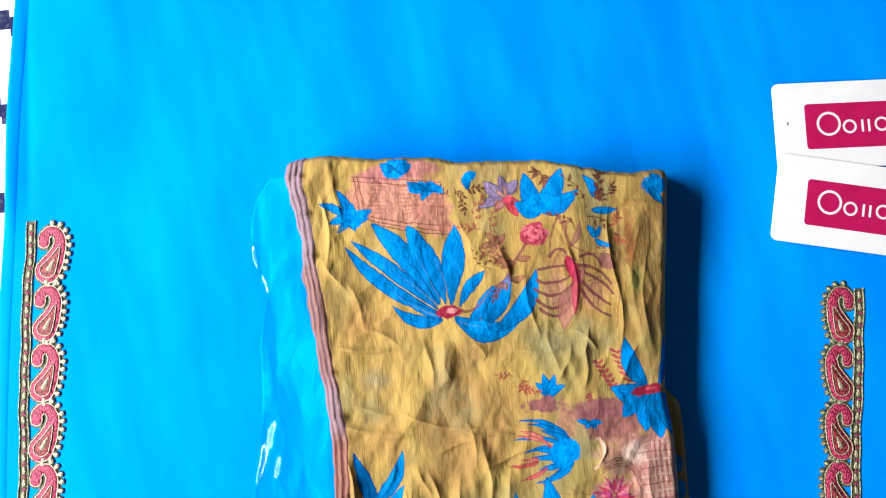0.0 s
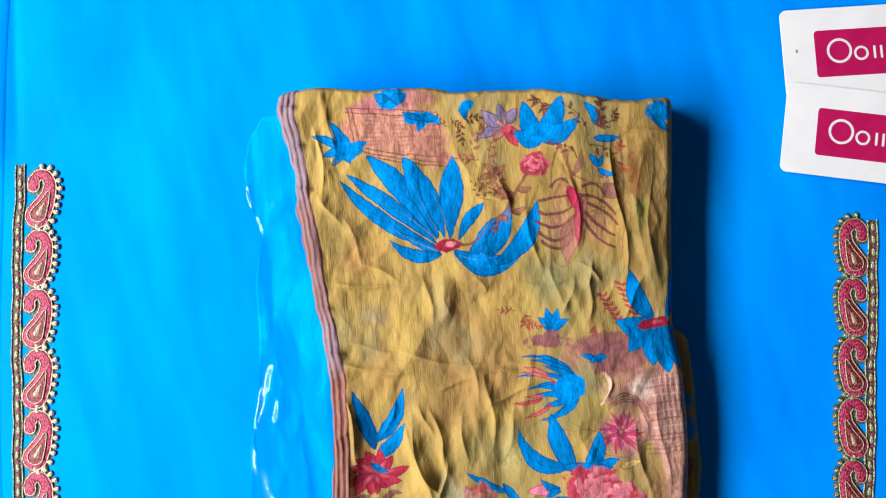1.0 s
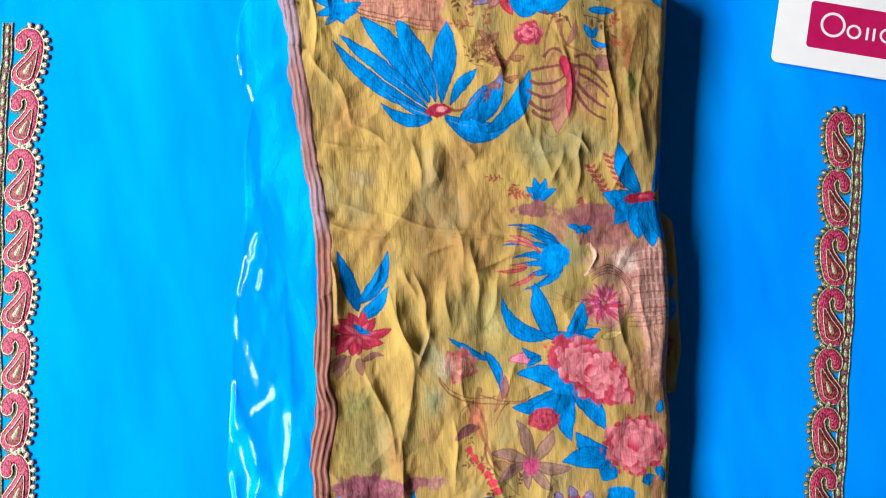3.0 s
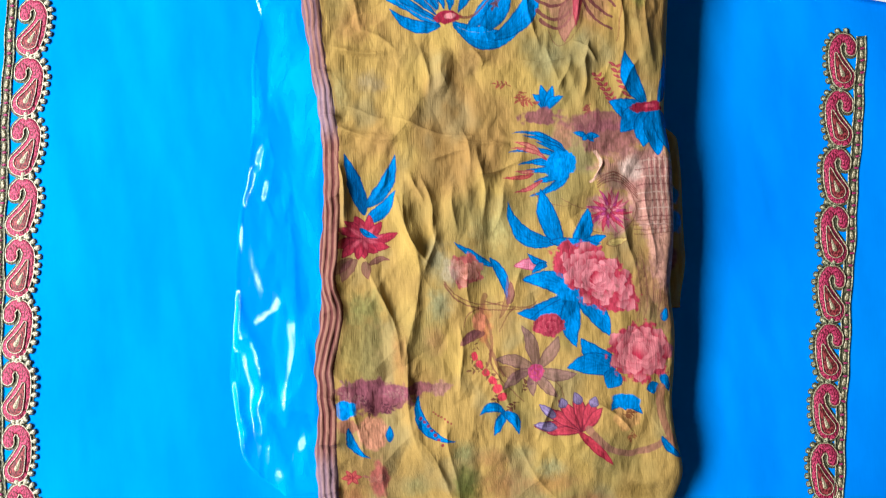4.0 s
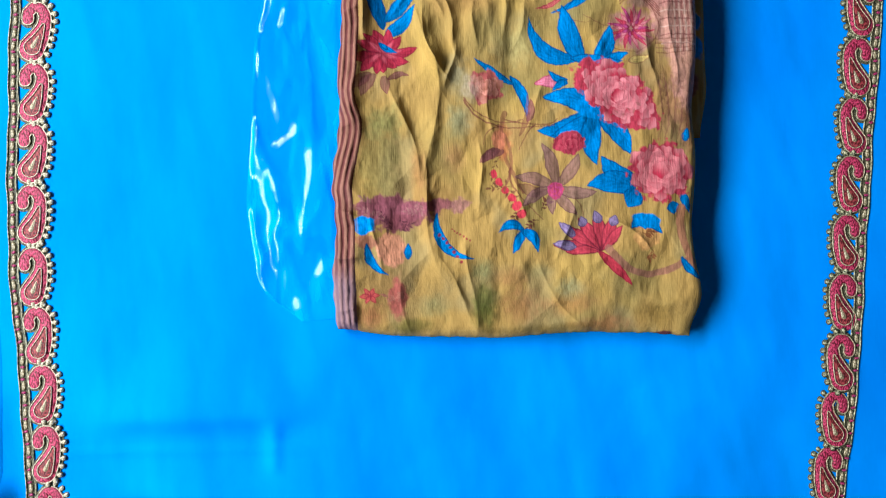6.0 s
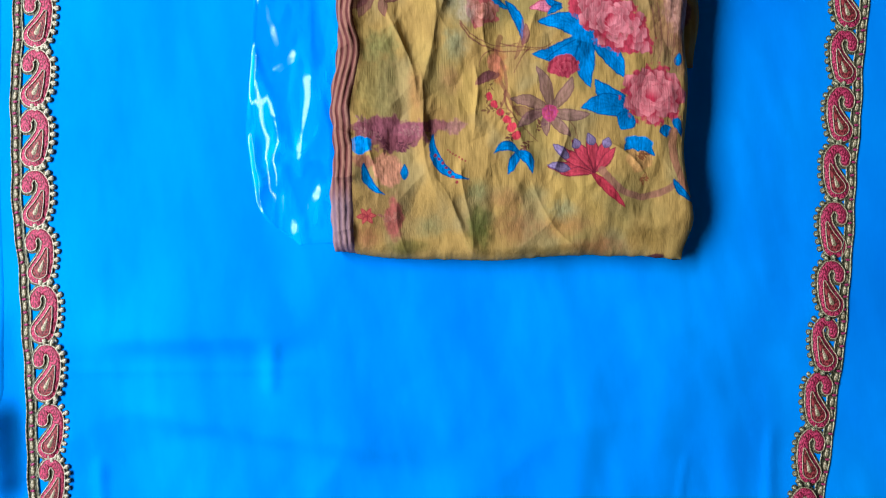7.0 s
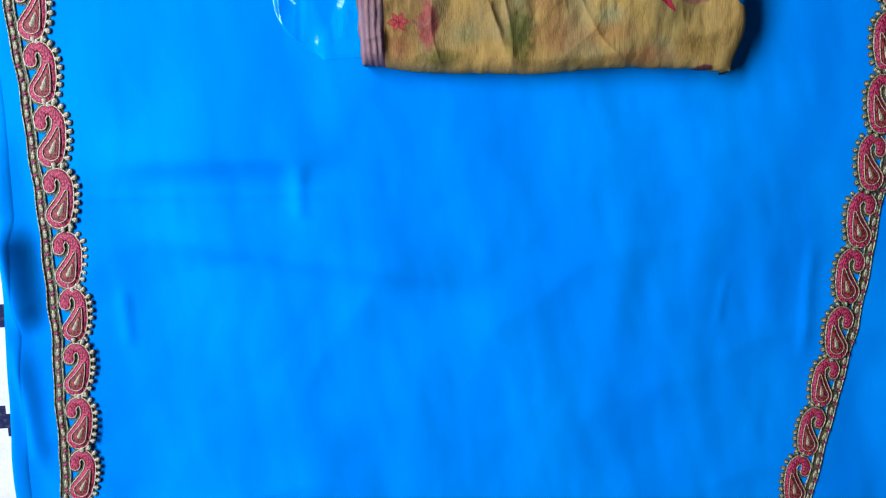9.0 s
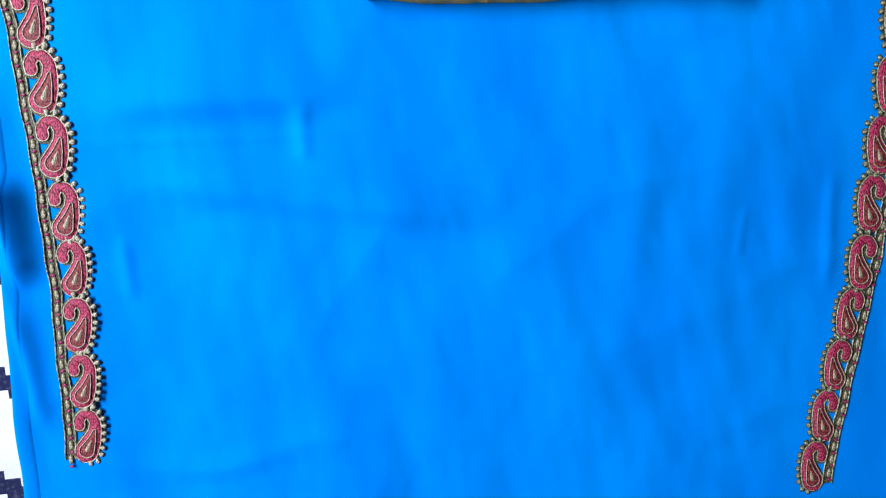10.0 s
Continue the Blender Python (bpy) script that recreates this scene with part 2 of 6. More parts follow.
def cloth_z(X, Y):
    """Height of the blue cloth in metres."""
    z = 0.0024 * fbm(X * 7, Y * 5, 3, 2) + 0.0013 * fbm(X * 24 + 4 * Y, Y * 7, 5, 2) + 0.00022 * fbm(X * 90 + 12 * Y, Y * 22, 15, 2)
    calm = np.minimum(1, np.minimum(np.abs(X - curve(Y, LEFT_STRIP) - 0.012), np.abs(X - curve(Y, RIGHT_STRIP) + 0.012)) / 0.05)
    z = z * (0.25 + 0.75 * calm)
    low = smooth((-0.40 - Y) / 0.08)
    z = z + low * (0.0045 * np.maximum(0, creased(X * 5 + 2, Y * 10, 9, 2) - 0.5) + 0.0010 * fbm(X * 20, Y * 14, 12, 3))
    # creases that were pressed into the cloth
    z = z + ridge(X, Y, -0.30, -0.509, -0.10, -0.518, 0.0032, 0.0012)
    z = z + ridge(X, Y, -0.262, -0.484, -0.11, -0.489, 0.018, 0.0078, 0.3) + ridge(X, Y, -0.25, -0.538, -0.02, -0.584, 0.018, 0.0064, 0.3)
    z = z + ridge(X, Y, -0.131, -0.497, -0.133, -0.533, 0.0055, 0.0022, 0.0) + ridge(X, Y, -0.266, -0.58, -0.264, -0.62, 0.0050, 0.0020, 0.0)
    for x0, y0, x1, y1, wide, tall in ((0.072, -0.52, 0.064, -0.60, 0.013, 0.0020), (0.112, -0.53, 0.096, -0.64, 0.012, 0.0022), (0.170, -0.55, 0.160, -0.66, 0.011, 0.0021), (0.022, -0.50, 0.016, -0.57, 0.012, 0.0014), (0.225, -0.56, 0.214, -0.64, 0.009, 0.0018), (0.140, -0.60, 0.128, -0.69, 0.010, 0.0014)):
        z = z + ridge(X, Y, x0, y0, x1, y1, 1.3 * wide, 0.6 * tall, 0.2)
    z = z + ridge(X, Y, 0.187, -0.598, 0.179, -0.632, 0.0025, 0.0010) + ridge(X, Y, 0.255, -0.58, 0.245, -0.66, 0.005, 0.0018, 0.3)
    z = z + ridge(X, Y, -0.342, -0.53, -0.336, -0.60, 0.0095, 0.0125, 0.35)
    z = z + ridge(X, Y, -0.343, -0.62, -0.337, -0.70, 0.006, 0.0042, 0.3)
    # margin that stands up beside the left hem
    z = z + 0.0075 * np.exp(-(((X - curve(Y, LEFT_HEM)) / 0.016) ** 2)) * smooth((-0.43 - Y) / 0.07) * smooth((Y + 0.80) / 0.12)
    # loose fold beside the left hem
    z = z + ridge(X, Y, -0.312, 0.30, -0.322, 0.03, 0.006, 0.0035, 0.3) - ridge(X, Y, -0.296, 0.30, -0.306, 0.05, 0.004, 0.0012, 0.2)
    return np.maximum(z, -0.0055)


LEFT_STRIP = [(0.038, -0.303), (-0.061, -0.313), (-0.184, -0.3205), (-0.307, -0.3255), (-0.38, -0.325), (-0.427, -0.321), (-0.516, -0.317), (-0.61, -0.315), (-0.732, -0.3205)]
RIGHT_STRIP = [(-0.079, 0.380), (-0.138, 0.370), (-0.227, 0.357), (-0.324, 0.342), (-0.454, 0.323), (-0.566, 0.305), (-0.653, 0.285), (-0.726, 0.263), (-0.815, 0.2365)]
LEFT_HEM = [(0.8, -0.29), (0.228, -0.309), (0.155, -0.321), (0.083, -0.325), (0.016, -0.332), (-0.15, -0.347), (-0.35, -0.352), (-0.526, -0.348), (-0.625, -0.354), (-0.75, -0.360), (-1.2, -0.37)]

ty, tx = np.meshgrid(np.linspace(0.7, -1.2, 640), np.linspace(0, 1, 400) ** 1.15, indexing="ij")
hem = curve(ty, LEFT_HEM)
cx = hem + tx * (0.85 - hem)
cz = cloth_z(cx, ty)
drop = smooth((cx - hem) / 0.004)
cz = cz * drop - 0.0065 * (1 - drop)
kameez = tagged(new("kameez_fabric"), "bright blue smooth cotton satin dress fabric spread out flat", "fabric")
sheet_mesh("cloth_panel", cx, ty, cz, BLUE_CLOTH, kameez)
hx, hy = np.meshgrid(np.linspace(0, 0.011, 10), np.linspace(0.7, -1.2, 500))
hz = cloth_z(hx + curve(hy, LEFT_HEM) + 0.0030, hy) + 0.0011 * np.sqrt(np.clip(1 - (2 * hx / 0.011 - 1) ** 2, 0, 1)) - 0.0003
sheet_mesh("folded_hem", hx + curve(hy, LEFT_HEM) + 0.0030, hy, hz, BLUE_CLOTH, kameez)

# ---- embroidered borders ----


def swept(spine, radii, height, lift):
    """A padded band along a line of points in millimetres, with round ends and a domed top."""
    bm = bmesh.new()
    pts, rs = [], []
    for i in range(len(spine) - 1):
        for j in range(6):
            f = j / 6
            pts.append(Vector(spine[i]).lerp(Vector(spine[i + 1]), f))
            rs.append(radii[i] * (1 - f) + radii[i + 1] * f)
    pts.append(Vector(spine[-1]))
    rs.append(radii[-1])
    for _ in range(3):
        pts = [pts[0]] + [(pts[i - 1] + 2 * pts[i] + pts[i + 1]) / 4 for i in range(1, len(pts) - 1)] + [pts[-1]]
    a, b = (pts[0] - pts[1]).normalized(), (pts[-1] - pts[-2]).normalized()
    caps = (0.35, 0.65, 0.85, 0.97)
    line = [(pts[0] + a * rs[0] * c, rs[0] * math.sqrt(1 - c * c)) for c in reversed(caps)] + list(zip(pts, rs))
    line += [(pts[-1] + b * rs[-1] * c, rs[-1] * math.sqrt(1 - c * c)) for c in caps]
    rows = []
    for i, (p, r) in enumerate(line):
        d = (line[min(i + 1, len(line) - 1)][0] - line[max(i - 1, 0)][0]).normalized()
        n = Vector((d.y, -d.x))
        rows.append([bm.verts.new(((p.x + n.x * r * c) / 1000, (p.y + n.y * r * c) / 1000, (lift + height * math.sqrt(max(0, 1 - c * c)) * min(1, r / 2)) / 1000)) for c in (-1, -0.86, -0.5, 0, 0.5, 0.86, 1)])
    for u, v in zip(rows, rows[1:]):
        for i in range(6):
            bm.faces.new((u[i], u[i + 1], v[i + 1], v[i]))
    outline = [(p + Vector((0, 0)), r) for p, r in line]
    return bm, outline


def tube(points, radius, sides=6, closed=False):
    """A round cord through points (metres)."""
    bm = bmesh.new()
    rows, n = [], len(points)
    for i, p in enumerate(points):
        q, o = points[(i + 1) % n if closed else min(i + 1, n - 1)], points[(i - 1) % n if closed else max(i - 1, 0)]
        d = (Vector(q) - Vector(o)).normalized()
        side = d.cross(Vector((0, 0, 1))).normalized()
        up = side.cross(d)
        rows.append([bm.verts.new(Vector(p) + radius * (math.cos(a) * side + math.sin(a) * up)) for a in [2 * math.pi * j / sides for j in range(sides)]])
    pairs = list(zip(rows, rows[1:])) + ([(rows[-1], rows[0])] if closed else [])
    for u, v in pairs:
        for j in range(sides):
            bm.faces.new((u[j], u[(j + 1) % sides], v[(j + 1) % sides], v[j]))
    return bm


def outline_of(rows, grow=0.0):
    """The rim of a swept band."""
    left, right = [], []
    for i, (p, r) in enumerate(rows):
        d = (rows[min(i + 1, len(rows) - 1)][0] - rows[max(i - 1, 0)][0]).normalized()
        n = Vector((d.y, -d.x))
        left.append(p - n * (r + grow))
        right.append(p + n * (r + grow))
    return left + right[::-1]


SPINE = [(-6.3, 9.2), (-6.7, 13.8), (-2.6, 18.9), (3.2, 18.3), (6.9, 11.8), (6.0, 3.6), (2.7, -5.0), (-1.8, -13.2)]
RADII = [4.3, 4.2, 3.9, 4.0, 4.4, 5.4, 7.8, 9.6]


def paisley_meshes(mirror):
    """The meshes of one motif: dark fringe for outline and shadow, pink fill, rust teardrop, two cords, bead."""
    f = -1 if mirror else 1
    sp = [(f * x, y) for x, y in SPINE]
    fill, rows = swept(sp, RADII, 1.3, 0.9)
    # wider olive fringe, dark so that it also gives the motif's small shadows
    shade_fringe, _ = swept(sp, [r + 2.3 for r in RADII], 0.3, 0.35)
    drop_sp = [(f * 6.2, 5.0), (f * 3.4, -3.5), (f * -1.0, -12.2)]
    drop, drop_rows = swept(drop_sp, [1.0, 3.4, 6.2], 0.9, 1.75)
    core, _ = swept([(f * 3.0, -3.8), (f * -0.6, -11.6)], [0.5, 2.0], 0.7, 2.5)
    rim = tube([(p.x / 1000, p.y / 1000, 0.0014) for p in outline_of(rows, 0.1)], 0.00052, 6, True)
    rim2 = tube([(p.x / 1000, p.y / 1000, 0.0026) for p in outline_of(drop_rows, 0.0)], 0.00040, 5, True)
    made = {}
    # mirrored border: darker cord thread stands in for the weaker light there
    for name, bm, mat in (("shade_fringe", shade_fringe, OLIVE), ("fill", fill, PINK), ("teardrop", drop, RUST), ("core", core, GOLD), ("outline_cord", rim, GOLD if mirror else PEARL), ("inner_cord", rim2, GOLD if mirror else PEARL)):
        bmesh.ops.recalc_face_normals(bm, faces=bm.faces[:])
        me = bpy.data.meshes.new(name)
        bm.to_mesh(me)
        bm.free()
        me.materials.append(mat)
        for p in me.polygons:
            p.use_smooth = True
        made[name] = me
    rim_line = outline_of(rows, 2.6)
    half = len(rim_line) // 2
    made["outer_rim"] = rim_line[half:][::-1] if mirror else rim_line[:half]
    return made


def pod_mesh(name, mat, length, width, height, taper=0.0):
    """A small padded stitch, pointed at one end."""
    bm = bmesh.new()
    bmesh.ops.create_uvsphere(bm, u_segments=8, v_segments=5, radius=1)
    for v in bm.verts:
        t = v.co.x
        v.co.y /= max(0.4, math.sqrt(max(0, 1 - t * t))) ** 0.6
        v.co = Vector((t * length / 2, v.co.y * width / 2 * (1 + taper * t), v.co.z * height / 2)) / 1000
    me = bpy.data.meshes.new(name)
    bm.to_mesh(me)
    bm.free()
    me.materials.append(mat)
    for p in me.polygons:
        p.use_smooth = True
    return me


BEAD = pod_mesh("bead", PEARL, 5.0, 3.4, 2.4, 0.25)
# darker copy of the bead for the border farther from the window
SHADED_BEAD = pod_mesh("bead", CORD, 5.0, 2.8, 2.2, 0.25)
# olive rim under each bead, its outline and painted shadow in one
BEAD_SHADE_RIM = pod_mesh("bead_shade_rim", OLIVE, 7.4, 4.9, 1.1, 0.2)
STITCH = pod_mesh("stitch", GOLD, 7.6, 3.1, 1.5)
KNOT = pod_mesh("knot_stitch", MAGENTA_KNOT, 3.9, 2.0, 1.8)


def border(label, strip, centres, mirror):
    """One embroidered border: band of stitches between two cords, paisleys with beaded rims beside it."""
    f = -1 if mirror else 1
    top = tagged(new("embroidered_border"), label, "embroidery", "embroidered borders of the dress fabric")
    ys = np.linspace(max(p[0] for p in strip), min(p[0] for p in strip), 150)
    xs = curve(ys, strip) + 0.0005 * np.sin(ys * 70) + 0.0004 * np.sin(ys * 173)
    for side in (-1, 1):
        off = 0.0036 * side
        zs = cloth_z(xs + off, ys)
        part("edge_cord", tube([(x + off, y, z + 0.0007) for x, y, z in zip(xs, ys, zs)], 0.00062), CORD, top, "green and gold twisted edge cord")
    band = np.linspace(-0.0033, 0.0033, 4)
    bx, by = xs[:, None] + band[None, :], np.repeat(ys[:, None], 4, 1)
    sheet_mesh("band", bx, by, cloth_z(bx, by) + 0.0004, OLIVE, top, None, "dark olive thread ground of the stitched band")
    y = ys[0] - 0.002
    rnd = random.Random(5 if mirror else 4)
    while y > ys[-1] + 0.002:
        step = 0.0098 + rnd.uniform(-0.0006, 0.0006)
        x, slope = np.interp(-y, -ys, xs), (np.interp(-(y - 0.005), -ys, xs) - np.interp(-(y + 0.005), -ys, xs)) / 0.01
        z = float(cloth_z(np.array([x]), np.array([y]))[0])
        turn = -90 + math.degrees(slope) + rnd.uniform(-9, 9)
        share("stitch", STITCH, top, pose(x, y - 0.0036, z + 0.0008, 0, 0, turn))
        share("knot_stitch", KNOT, top, pose(x, y - 0.0085, z + 0.0010, 0, 0, turn + 90))
        y -= step
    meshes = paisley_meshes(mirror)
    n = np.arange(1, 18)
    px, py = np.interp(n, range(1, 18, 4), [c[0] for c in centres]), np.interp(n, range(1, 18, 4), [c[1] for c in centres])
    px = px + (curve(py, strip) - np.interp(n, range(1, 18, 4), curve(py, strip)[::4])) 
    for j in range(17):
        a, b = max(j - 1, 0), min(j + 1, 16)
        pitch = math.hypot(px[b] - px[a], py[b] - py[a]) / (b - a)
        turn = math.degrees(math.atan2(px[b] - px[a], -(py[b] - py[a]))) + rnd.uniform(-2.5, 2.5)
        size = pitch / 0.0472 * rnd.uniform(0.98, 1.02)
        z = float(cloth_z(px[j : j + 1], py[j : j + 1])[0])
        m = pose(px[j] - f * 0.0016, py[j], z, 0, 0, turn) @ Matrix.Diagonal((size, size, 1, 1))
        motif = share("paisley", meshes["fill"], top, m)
        for name in ("shade_fringe", "teardrop", "core", "outline_cord", "inner_cord"):
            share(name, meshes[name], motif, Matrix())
        # beads along the outer side, from the crown to the foot of the motif
        edge = meshes["outer_rim"]
        far = [0.0]
        for u, v in zip(edge, edge[1:]):
            far.append(far[-1] + (v - u).length)
        for q in range(11):
            d = far[-1] * (0.30 + 0.0675 * q + rnd.uniform(-0.006, 0.006))
            i = max(1, next(n for n, l in enumerate(far) if l >= d))
            along = (edge[min(i + 1, len(edge) - 1)] - edge[i - 1]).normalized()
            out = Vector((-along.y, along.x)) * f
            at = edge[i - 1].lerp(edge[i], (d - far[i - 1]) / max(1e-6, far[i] - far[i - 1])) + out * rnd.uniform(-0.3, 0.4)
            spot = pose(at.x / 1000, at.y / 1000, 0.0012, 0, 0, math.degrees(math.atan2(out.y, out.x)) + rnd.uniform(-9, 9))
            share("bead_shade_rim", BEAD_SHADE_RIM, motif, spot @ pose(-0.0006, 0, -0.0004))
            share("bead", SHADED_BEAD if mirror else BEAD, motif, spot)
    return top


border("border of pink paisleys with pale gold beads on blue fabric", LEFT_STRIP, [(-0.2865, 0.0085), (-0.302, -0.1847), (-0.3085, -0.375), (-0.300, -0.5547), (-0.305, -0.716)], False)
border("border of red paisleys on blue fabric, gold beads darkened for weaker light", RIGHT_STRIP, [(0.359, -0.0993), (0.333, -0.288), (0.3065, -0.473), (0.2723, -0.6463), (0.2265, -0.800)], True)

# ---- cards ----


def rounded(width, height, radius, z0, z1, bevel=0.0):
    """A flat plate with round corners; its upper left corner lies at the origin."""
    bm = bmesh.new()
    ring = []
    for cx0, cy0, a0 in ((radius, -radius, 90), (radius, -height + radius, 180), (width - radius, -height + radius, 270), (width - radius, -radius, 0)):
        for j in range(7):
            a = radians(a0 + 15 * j)
            ring.append((cx0 + radius * math.cos(a), cy0 + radius * math.sin(a)))
    low, high = [bm.verts.new((x, y, z0)) for x, y in ring], [bm.verts.new((x, y, z1)) for x, y in ring]
    bm.faces.new(high)
    bm.faces.new(low[::-1])
    for i in range(len(ring)):
        j = (i + 1) % len(ring)
        bm.faces.new((low[i], low[j], high[j], high[i]))
    return bm


def flat(ob):
    for p in ob.data.polygons:
        p.use_smooth = False
    return ob


def arc_bm(cx0, cy0, r, w, a0, a1, z):
    """A flat arc of ink."""
    bm = bmesh.new()
    n = 36
    rows = []
    for i in range(n + 1):
        a = radians(a0 + (a1 - a0) * i / n)
        rows.append([bm.verts.new((cx0 + q * math.cos(a), cy0 + q * math.sin(a), z)) for q in (r - w / 2, r + w / 2)])
    for u, v in zip(rows, rows[1:]):
        bm.faces.new((u[0], u[1], v[1], v[0]))
    bmesh.ops.recalc_face_normals(bm, faces=bm.faces[:])
    return bm


def card(label, x, y, z, turn, tip):
    top = tagged(new("tag_card"), label, "tag card", "brand tag cards on the fabric")
    top.matrix_world = pose(x, y, z, 0, tip, turn)
    flat(part("card_body", rounded(0.155, 0.0735, 0.0055, 0.0, 0.0007), CARD, top))
    patch = flat(part("label_patch", rounded(0.098, 0.0385, 0.003, 0.0, 0.00018), MAGENTA, top, "magenta printed label with white marks"))
    patch.location = (0.0262, -0.0185, 0.00068)
    if not tip:
        dent = flat(part("punch_mark", rounded(0.0016, 0.0028, 0.0007, 0.0, 0.00012), FLOOR, top, "small grey punch mark"))
        dent.location = (0.0105, -0.033, 0.00068)
    zi = 0.0003
    part("mark", arc_bm(0.0195, -0.0175, 0.0092, 0.0021, 0, 360, zi), WHITE_INK, patch, "white ring mark")
    part("mark", arc_bm(0.0370, -0.0205, 0.0050, 0.0019, 0, 360, zi), WHITE_INK, patch, "white ring mark")
    part("mark", arc_bm(0.0642, -0.0195, 0.0052, 0.0019, 0, 360, zi), WHITE_INK, patch, "white ring mark")
    part("mark", arc_bm(0.0780, -0.0205, 0.0050, 0.0019, 0, 360, zi), WHITE_INK, patch, "white ring mark")
    for bx, h in ((0.0470, 0.0105), (0.0525, 0.0105), (0.0712, 0.0105)):
        b = flat(part("mark", rounded(0.0019, h, 0.0006, 0.0, zi), WHITE_INK, patch, "white bar mark"))
        b.location = (bx, -0.0150 if h > 0.008 else -0.0200, 0)
    return top


card("white cardboard tag with a magenta label on blue fabric", 0.3258, 0.0985, 0.003, -2.4, 0.0)
card("white cardboard tag with a magenta label overlapping another tag", 0.3250, 0.0395, 0.0042, -13.0, -0.25)

# ---- folded dupatta ----
# All plan numbers of the dupatta are in millimetres.
BLUE, DEEP, CRIMSON, ROSE, PALE = (0.0, 0.205, 0.60), (0.0, 0.035, 0.15), (0.23, 0.013, 0.036), (0.42, 0.062, 0.095), (0.60, 0.23, 0.24)
MAUVE, BROWN, LILAC, TERRA, GREEN = (0.21, 0.07, 0.085), (0.15, 0.045, 0.035), (0.25, 0.19, 0.33), (0.44, 0.19, 0.14), (0.13, 0.15, 0.035)


class Print:
    """The cloth's printed pattern, laid over arrays of plan places."""

    def __init__(self, X, Y, ground):
        self.x0, self.y0 = X, Y
        self.X = X + 0.28 * fbm(X / 2.2, Y / 2.2, 71, 2) + 0.5 * fbm(X / 9, Y / 9, 75, 2)
        self.Y = Y + 0.28 * fbm(X / 2.2, Y / 2.2, 81, 2) + 0.5 * fbm(X / 9, Y / 9, 85, 2)
        self.C = np.empty((*X.shape, 3))
        self.C[:] = ground
        self.grain = 0.7 * fbm(X / 1.1, Y / 2.6, 91, 2)

    def near(self, x, y, r):
        """Rows and columns round a place, to keep the work small."""
        hit = np.abs(self.X - x) + np.abs(self.Y - y) < 1.5 * r + 3
        rows, cols = np.nonzero(hit.any(1))[0], np.nonzero(hit.any(0))[0]
        if not len(rows):
            return None
        return slice(rows[0], rows[-1] + 1), slice(cols[0], cols[-1] + 1)

    def put(self, w, mask, colour):
        m = np.clip(mask, 0, 1)[..., None]
        self.C[w] = self.C[w] * (1 - m) + m * np.asarray(colour)

    def leaf(self, bx, by, tx0, ty0, width, bend=0.0, colour=BLUE, edge=DEEP, alpha=1.0, soft=0.5, full=0.8):
        dx, dy = tx0 - bx, ty0 - by
        length = math.hypot(dx, dy)
        w = self.near((bx + tx0) / 2, (by + ty0) / 2, length / 2 + width + abs(bend) * length)
        if w is None:
            return
        X, Y = self.X[w], self.Y[w]
        t = ((X - bx) * dx + (Y - by) * dy) / length**2
        s = ((X - bx) * dy - (Y - by) * dx) / length - bend * length * 4 * t * (1 - t)
        tc = np.clip(t, 0, 1)
        half = width / 2 * (np.sin(np.pi * tc**full) ** 0.75 * 0.9 + 0.1 * (1 - tc))
        inside = np.where((t > 0) & (t < 1), half - np.abs(s), -1)
        vein = 0.5 + 0.5 * np.sin(np.abs(s) * 2.4 - t * length * 0.55 + 2.0 * self.grain[w])
        wash = np.clip(0.55 * (1 - tc) ** 1.5 + 0.30 * smooth(0.5 + s / (width + 0.1)) + 0.25 * vein + 0.25 * self.grain[w], 0, 1) * 0.78
        body = np.asarray(colour) * (1.18 - wash)[..., None]
        self.put(w, alpha * smooth(inside / soft), body)
        rim = smooth(inside / soft) * smooth(1 - (inside - 0.7) / 0.6) + 0.5 * smooth(1 - np.abs(s) / 0.4) * (inside > 0.8) * (t < 0.8)
        self.put(w, 0.75 * alpha * rim, edge)

    def spot(self, x, y, rx, ry, colour, alpha=1.0, turn=0.0, soft=0.35, ragged=0.25, seed=1):
        w = self.near(x, y, 1.3 * max(rx, ry))
        if w is None:
            return
        X, Y = self.X[w] - x, self.Y[w] - y
        c, s = math.cos(radians(turn)), math.sin(radians(turn))
        d = np.hypot((c * X + s * Y) / rx, (c * Y - s * X) / ry)
        d = d + ragged * fbm(self.x0[w] / 4.5, self.y0[w] / 4.5, seed, 3) * 0.6
        self.put(w, alpha * smooth((1 - d) / soft), np.asarray(colour) * (1 + 0.4 * self.grain[w])[..., None])

    def stroke(self, x0, y0, x1, y1, x2, y2, w0, w1, colour, alpha=0.8):
        """A line bent over its middle point."""
        w = self.near(x1, y1, max(math.hypot(x0 - x1, y0 - y1), math.hypot(x2 - x1, y2 - y1)) + w0 + w1)
        if w is None:
            return
        X, Y = self.X[w], self.Y[w]
        best = np.full(X.shape, -9.0)
        steps = int(24 + math.hypot(x2 - x0, y2 - y0))
        for i in range(steps + 1):
            t = i / steps
            px = (1 - t) ** 2 * x0 + 2 * t * (1 - t) * (2 * x1 - (x0 + x2) / 2) + t * t * x2
            py = (1 - t) ** 2 * y0 + 2 * t * (1 - t) * (2 * y1 - (y0 + y2) / 2) + t * t * y2
            best = np.maximum(best, (w0 + (w1 - w0) * t) / 2 - np.hypot(X - px, Y - py))
        self.put(w, alpha * smooth((best + 0.15) / 0.45), np.asarray(colour) * (1 + 0.25 * self.grain[w])[..., None])

